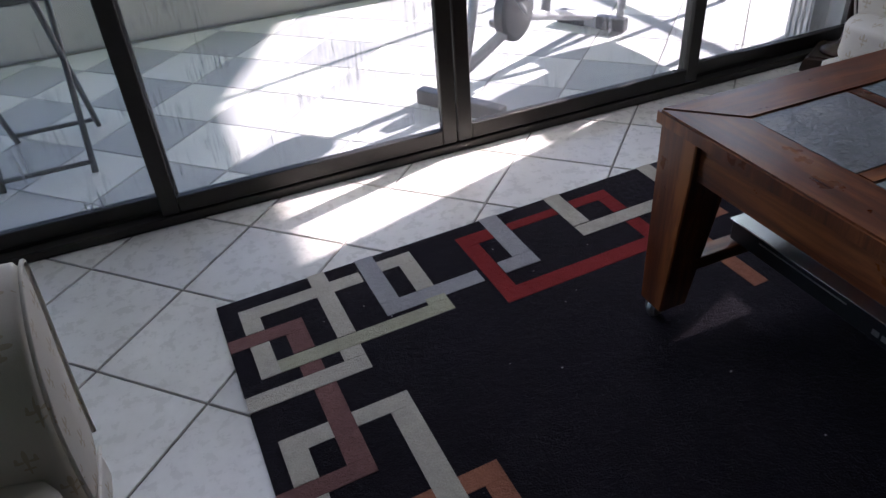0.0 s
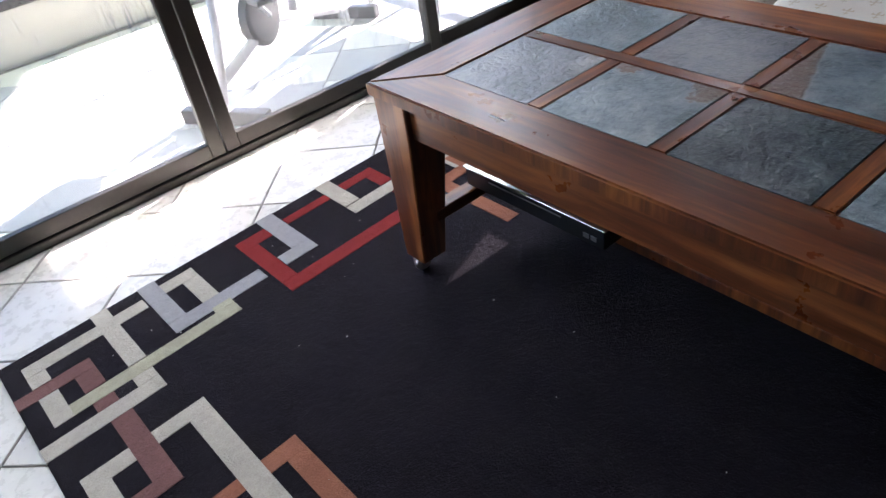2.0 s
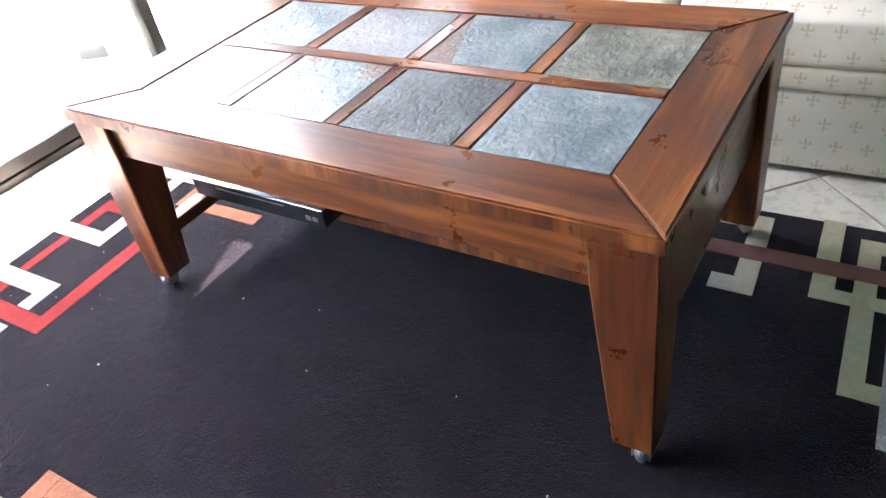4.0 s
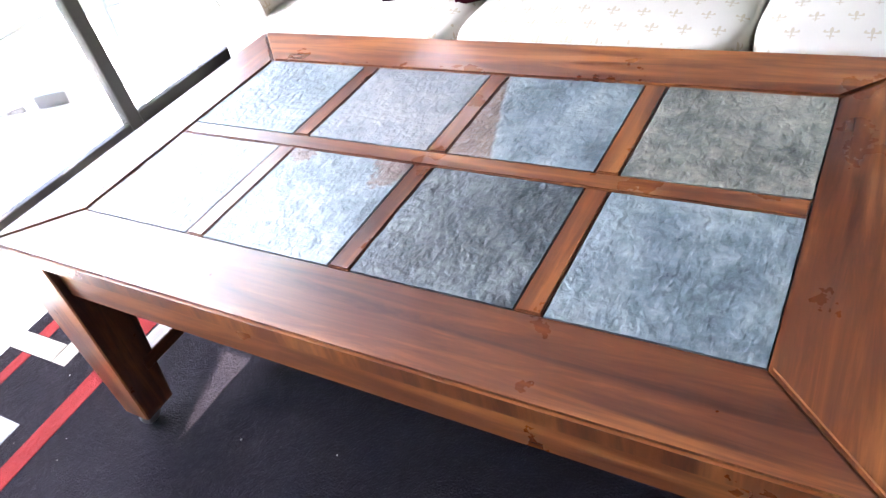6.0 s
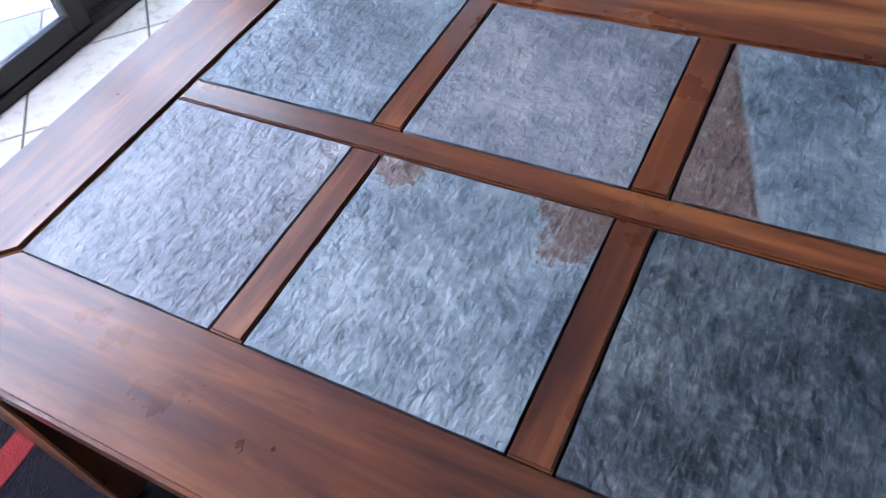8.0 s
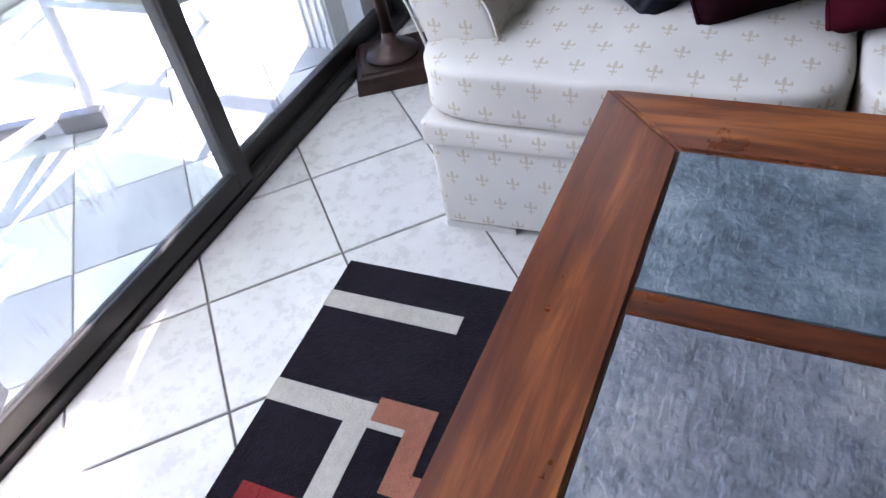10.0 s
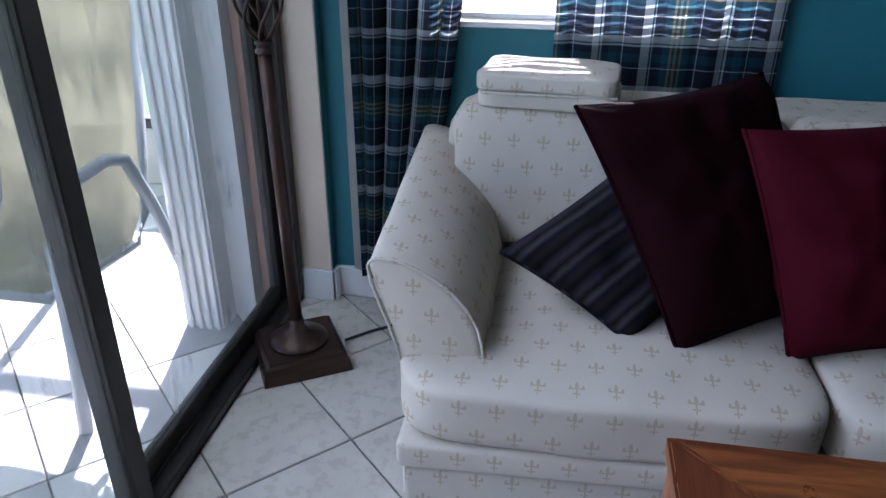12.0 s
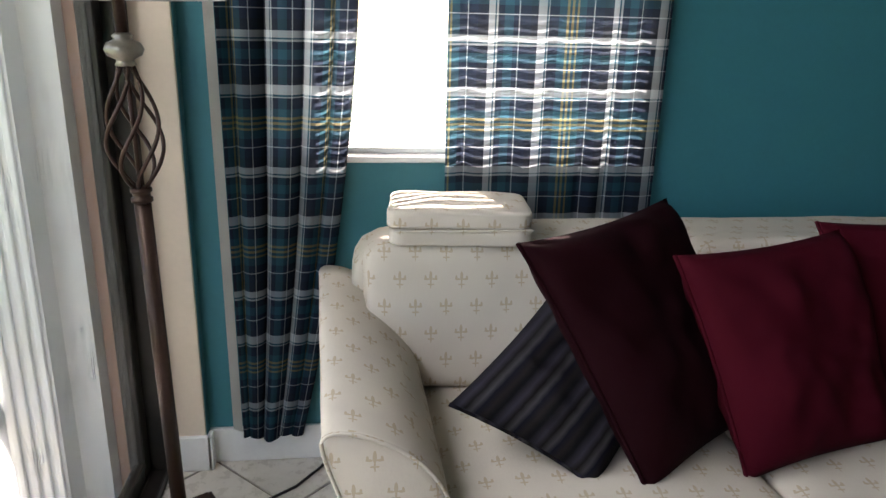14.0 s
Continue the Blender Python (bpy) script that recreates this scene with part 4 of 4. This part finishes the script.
# ---- outside ----
patio = tagged(part("patio", box(-3.2, 2.6, YD + 0.1, 3.0, -0.15, -0.035), grout_mat), "checkered grey and white patio tiles laid diagonally", "patio", kind="structure")
ground = tagged(part("ground", box(-160, 160, -160, 160, -0.6, -0.2), grass_mat), "green lawn beyond the patio", "lawn", kind="structure")
# Unseen roof; height and outline are set so its shadow bounds the sun patch.
roof = tagged(part("patio_roof", prism([(-3.4, YD + 0.13), (3.73, YD + 0.13), (3.73, 3.3), (4.3, 4.45), (-3.4, 4.45)], 2.8, 2.9), white_mat), "flat white patio roof out of view, outlined to shape the sun patch", "roof", kind="structure")
# Added out of view; its reach cuts off sun through the upper window.
tagged(part("eave", box(XW + 0.165, 3.49, Y0, YD + 0.125, 2.3, 2.4), white_mat), "unseen white overhang, added to cut the sun above the window", "roof", kind="structure")
knee = thing("knee_wall", "low cream siding wall round the patio", "wall", kind="structure")
for k in range(3):
    z0 = -0.15 + k * 0.125
    bm = prism([(0, 0), (0.028, 0), (0.016, 0.122), (0, 0.122)], -3.3, 2.7)
    bmesh.ops.transform(bm, matrix=Matrix(((0, 0, 1, 0), (-1, 0, 0, 3.03), (0, 1, 0, z0), (0, 0, 0, 1))), verts=bm.verts)
    part("siding_board", bm, siding_mat, knee)
    bm = prism([(0, 0), (0.028, 0), (0.016, 0.122), (0, 0.122)], 1.3, 2.98)
    bmesh.ops.transform(bm, matrix=Matrix(((-1, 0, 0, 2.63), (0, 0, 1, 0), (0, 1, 0, z0), (0, 0, 0, 1))), verts=bm.verts)
    part("siding_board", bm, siding_mat, knee)
screen = thing("screen_frame", "dark metal screen frame round the patio", "screen frame", kind="structure")
part("rail", box(-3.3, 2.66, 3.0, 3.05, 0.226, 0.27), bronze_mat, screen)
part("rail", box(2.61, 2.66, 1.3, 2.99, 0.226, 0.27), bronze_mat, screen)
part("rail", box(2.61, 2.66, 1.3, 2.99, 0.86, 0.885), bronze_mat, screen)
for x in (-2.8, -1.6, 2.61):
    part("post", box(x, x + 0.025, 3.0, 3.025, 0.271, 2.799), bronze_mat, screen)
# post and wall end beside the door
post = thing("porch_post", "white fluted aluminium porch post", "post", kind="structure")
part("core", box(1.545, 1.63, 1.255, 1.375, -0.035, 2.8), white_mat, post)
for k in range(4):
    part("flute", box(1.535, 1.5445, 1.262 + k * 0.029, 1.278 + k * 0.029, -0.035, 2.8, 0.003, 1), white_mat, post)
outer = thing("wall_outside", "white and peach outer wall end beside the door", "wall", kind="structure")
part("panel", box(1.64, XW + 0.16, 1.19, 1.30, -0.15, 2.8), white_mat, outer)
part("panel", box(1.70, XW + 0.16, YD + 0.102, 1.1895, -0.15, 2.8), peach_mat, outer)


def sling_chair():
    ob = thing("patio_chair", "grey metal patio chair with a tan woven sling", "chair")
    metal = simple("grey_powder_coat", (0.38, 0.40, 0.42), 0.4)
    mesh_mat = fabric("tan_sling", (0.36, 0.35, 0.28), weave=1500, var=0.3)
    for y in (1.39, 1.89):
        part("arm_loop", tube([(1.05, y, -0.028), (1.08, y, 0.2), (1.1, y, 0.45), (1.14, y, 0.53), (1.22, y, 0.57), (1.34, y, 0.575), (1.42, y, 0.55), (1.5, y, 0.4), (1.6, y, 0.15), (1.66, y, -0.028)], 0.017, 8), metal, ob, smooth=True)
        s = 0.025 if y < 1.6 else -0.025
        part("side_rail", tube([(1.08, y + s, 0.34), (1.2, y + s, 0.32), (1.44, y + s, 0.30), (1.5, y + s, 0.36), (1.56, y + s, 0.6), (1.6, y + s, 0.8), (1.66, y + s, 0.93)], 0.012, 8), metal, ob, smooth=True)
    bm = bmesh.new()
    rows = []
    for x, z in ((1.08, 0.345), (1.2, 0.315), (1.32, 0.30), (1.43, 0.305), (1.5, 0.37), (1.53, 0.48), (1.56, 0.6), (1.6, 0.8), (1.66, 0.93)):
        rows.append([bm.verts.new((x, 1.425 + 0.43 * i / 8, z - 0.012 * math.sin(math.pi * i / 8))) for i in range(9)])
    for a, b in zip(rows, rows[1:]):
        for i in range(8):
            bm.faces.new((a[i], a[i + 1], b[i + 1], b[i]))
    bmesh.ops.solidify(bm, geom=bm.faces[:], thickness=0.003)
    part("sling", bm, mesh_mat, ob, "tan woven sling seat", smooth=True)
    for x, z in ((1.66, 0.935), (1.08, 0.33)):
        part("cross_bar", tube([(x, 1.415, z), (x, 1.865, z)], 0.012, 8), metal, ob, smooth=True)


sling_chair()


def folding_chair():
    """Only its crossed legs and foot bars come into view; a seat and back close it above."""
    ob = thing("folding_stool", "dark metal folding stool with crossed legs", "stool")
    for x in (-1.56, -1.27):
        part("leg", tube([(x, 1.60, -0.028), (x + 0.02, 2.0, 0.62)], 0.011, 8), black_mat, ob, smooth=True)
        part("leg", tube([(x + 0.024, 2.01, -0.028), (x - 0.004, 1.62, 0.62)], 0.011, 8), black_mat, ob, smooth=True)
    for y in (1.62, 1.995):
        part("foot_bar", tube([(-1.55, y, 0.005), (-1.26, y, 0.005)], 0.009, 8), black_mat, ob, smooth=True)
    part("seat", box(-1.62, -1.2, 1.58, 2.06, 0.625, 0.65, 0.008), black_mat, ob)


folding_chair()


def exercise_bike():
    ob = thing("exercise_bike", "grey and black exercise bike standing on the patio", "exercise bike")
    grey = simple("grey_steel", (0.45, 0.45, 0.46), 0.4, 0.4)
    a, b = Vector((0.02, 1.40, 0)), Vector((0.93, 1.93, 0))
    d = (b - a).normalized()
    n = Vector((-d.y, d.x, 0))
    up = Vector((0, 0, 1))

    def foot(p, half):
        m = Matrix((( n.x, d.x, 0, p.x), (n.y, d.y, 0, p.y), (0, 0, 1, 0), (0, 0, 0, 1)))
        for s in (-1, 1):
            bm = box(min(s * half, s * 0.03), max(s * half, s * 0.03), -0.026, 0.026, -0.03, 0.028, 0.008)
            bmesh.ops.transform(bm, matrix=m, verts=bm.verts)
            part("foot_cap", bm, black_mat, ob, "dark plastic end cap")
        bm = box(-0.03, 0.03, -0.022, 0.022, -0.025, 0.024, 0.004)
        bmesh.ops.transform(bm, matrix=m, verts=bm.verts)
        part("foot_tube", bm, grey, ob)
    foot(a, 0.19)
    foot(b, 0.17)
    part("front_post", tube([a + up * 0.02, a + d * 0.10 + up * 0.3, a + d * 0.26 + up * 0.95], 0.018, 10), grey, ob, smooth=True)
    part("main_tube", tube([a + d * 0.05 + up * 0.12, a + d * 0.45 + up * 0.2, b + up * 0.02], 0.022, 10), grey, ob, smooth=True)
    part("seat_post", tube([a + d * 0.62 + up * 0.17, a + d * 0.72 + up * 0.75], 0.02, 10), grey, ob, smooth=True)
    wheel = lathe([(0.02, -0.03), (0.10, -0.025), (0.118, -0.018), (0.118, 0.018), (0.10, 0.025), (0.02, 0.03)], 32)
    c = a + d * 0.38 + up * 0.24
    bmesh.ops.transform(wheel, matrix=Matrix(((d.x, 0, n.x, c.x), (d.y, 0, n.y, c.y), (0, 1, 0, c.z), (0, 0, 0, 1))), verts=wheel.verts)
    part("flywheel_cover", wheel, black_mat, ob, "black round flywheel cover")
    for s in (-1, 1):
        part("crank", tube([c + n * 0.05 * s, c + n * 0.06 * s + d * 0.1 * s - up * 0.1 * s], 0.009, 6), grey, ob)
        p = c + n * 0.11 * s + d * 0.1 * s - up * 0.1 * s
        part("pedal", box(p.x - 0.05, p.x + 0.05, p.y - 0.045, p.y + 0.045, p.z - 0.012, p.z + 0.012, 0.005), black_mat, ob)
    p = a + d * 0.74 + up * 0.79
    part("saddle", soft(0.24, 0.2, 0.09, 4, 8, m=pose(*p, 0, 0, 30)), black_mat, ob, smooth=True)
    h = a + d * 0.26 + up * 0.95
    part("handlebar", tube([h - n * 0.22 + d * 0.15, h - n * 0.2, h, h + n * 0.2, h + n * 0.22 + d * 0.15], 0.014, 8), black_mat, ob, smooth=True)


exercise_bike()

# ---- floor pieces ----
D = 0.436
NODE = (-1.074, 0.728)


def tile_bm(cx, cy, z, clip):
    h = D / 2 - 0.0038
    bm = prism([(cx - h, cy), (cx, cy - h), (cx + h, cy), (cx, cy + h)], z - 0.008, z, 0.0015)
    for co, no in clip:
        if no[0] * (cx - co[0]) + no[1] * (cy - co[1]) > -D / 2:
            res = bmesh.ops.bisect_plane(bm, geom=bm.verts[:] + bm.edges[:] + bm.faces[:], plane_co=(*co, 0), plane_no=(*no, 0), clear_outer=True)
            cut = [e for e in res["geom_cut"] if isinstance(e, bmesh.types.BMEdge)]
            if cut:
                bmesh.ops.holes_fill(bm, edges=cut)
    return bm


def lay(parent, z, x0, x1, y0, y1, mats, name):
    clip = (((x0, 0), (-1, 0)), ((x1, 0), (1, 0)), ((0, y0), (0, -1)), ((0, y1), (0, 1)))
    whole = None
    for a in range(-40, 41):
        for b in range(-40, 41):
            cx, cy = NODE[0] + D / 2 + (a + b) * D / 2, NODE[1] + (a - b) * D / 2
            if not (x0 - D / 2 < cx < x1 + D / 2 and y0 - D / 2 < cy < y1 + D / 2):
                continue
            mat = mats[(a + b) % len(mats)]
            inside = x0 + D / 2 < cx < x1 - D / 2 and y0 + D / 2 < cy < y1 - D / 2
            if inside and len(mats) == 1:
                if whole is None:
                    whole = finish(tile_bm(0, 0, z, ()), name)
                    whole.materials.append(mat)
                ob = new(name, whole)
                ob.location = (cx, cy, 0)
                ob.parent = parent
            else:
                bm = tile_bm(cx, cy, z, clip)
                if len(bm.faces) > 3:
                    part(name, bm, mat, parent)
                else:
                    bm.free()


lay(floor, 0.0, X0, XW - 0.002, Y0, YD - 0.001, [tile_mat], "tile")
lay(patio, -0.03, -3.2, 2.6, YD + 0.102, 2.95, [patio_light, patio_dark], "tile")
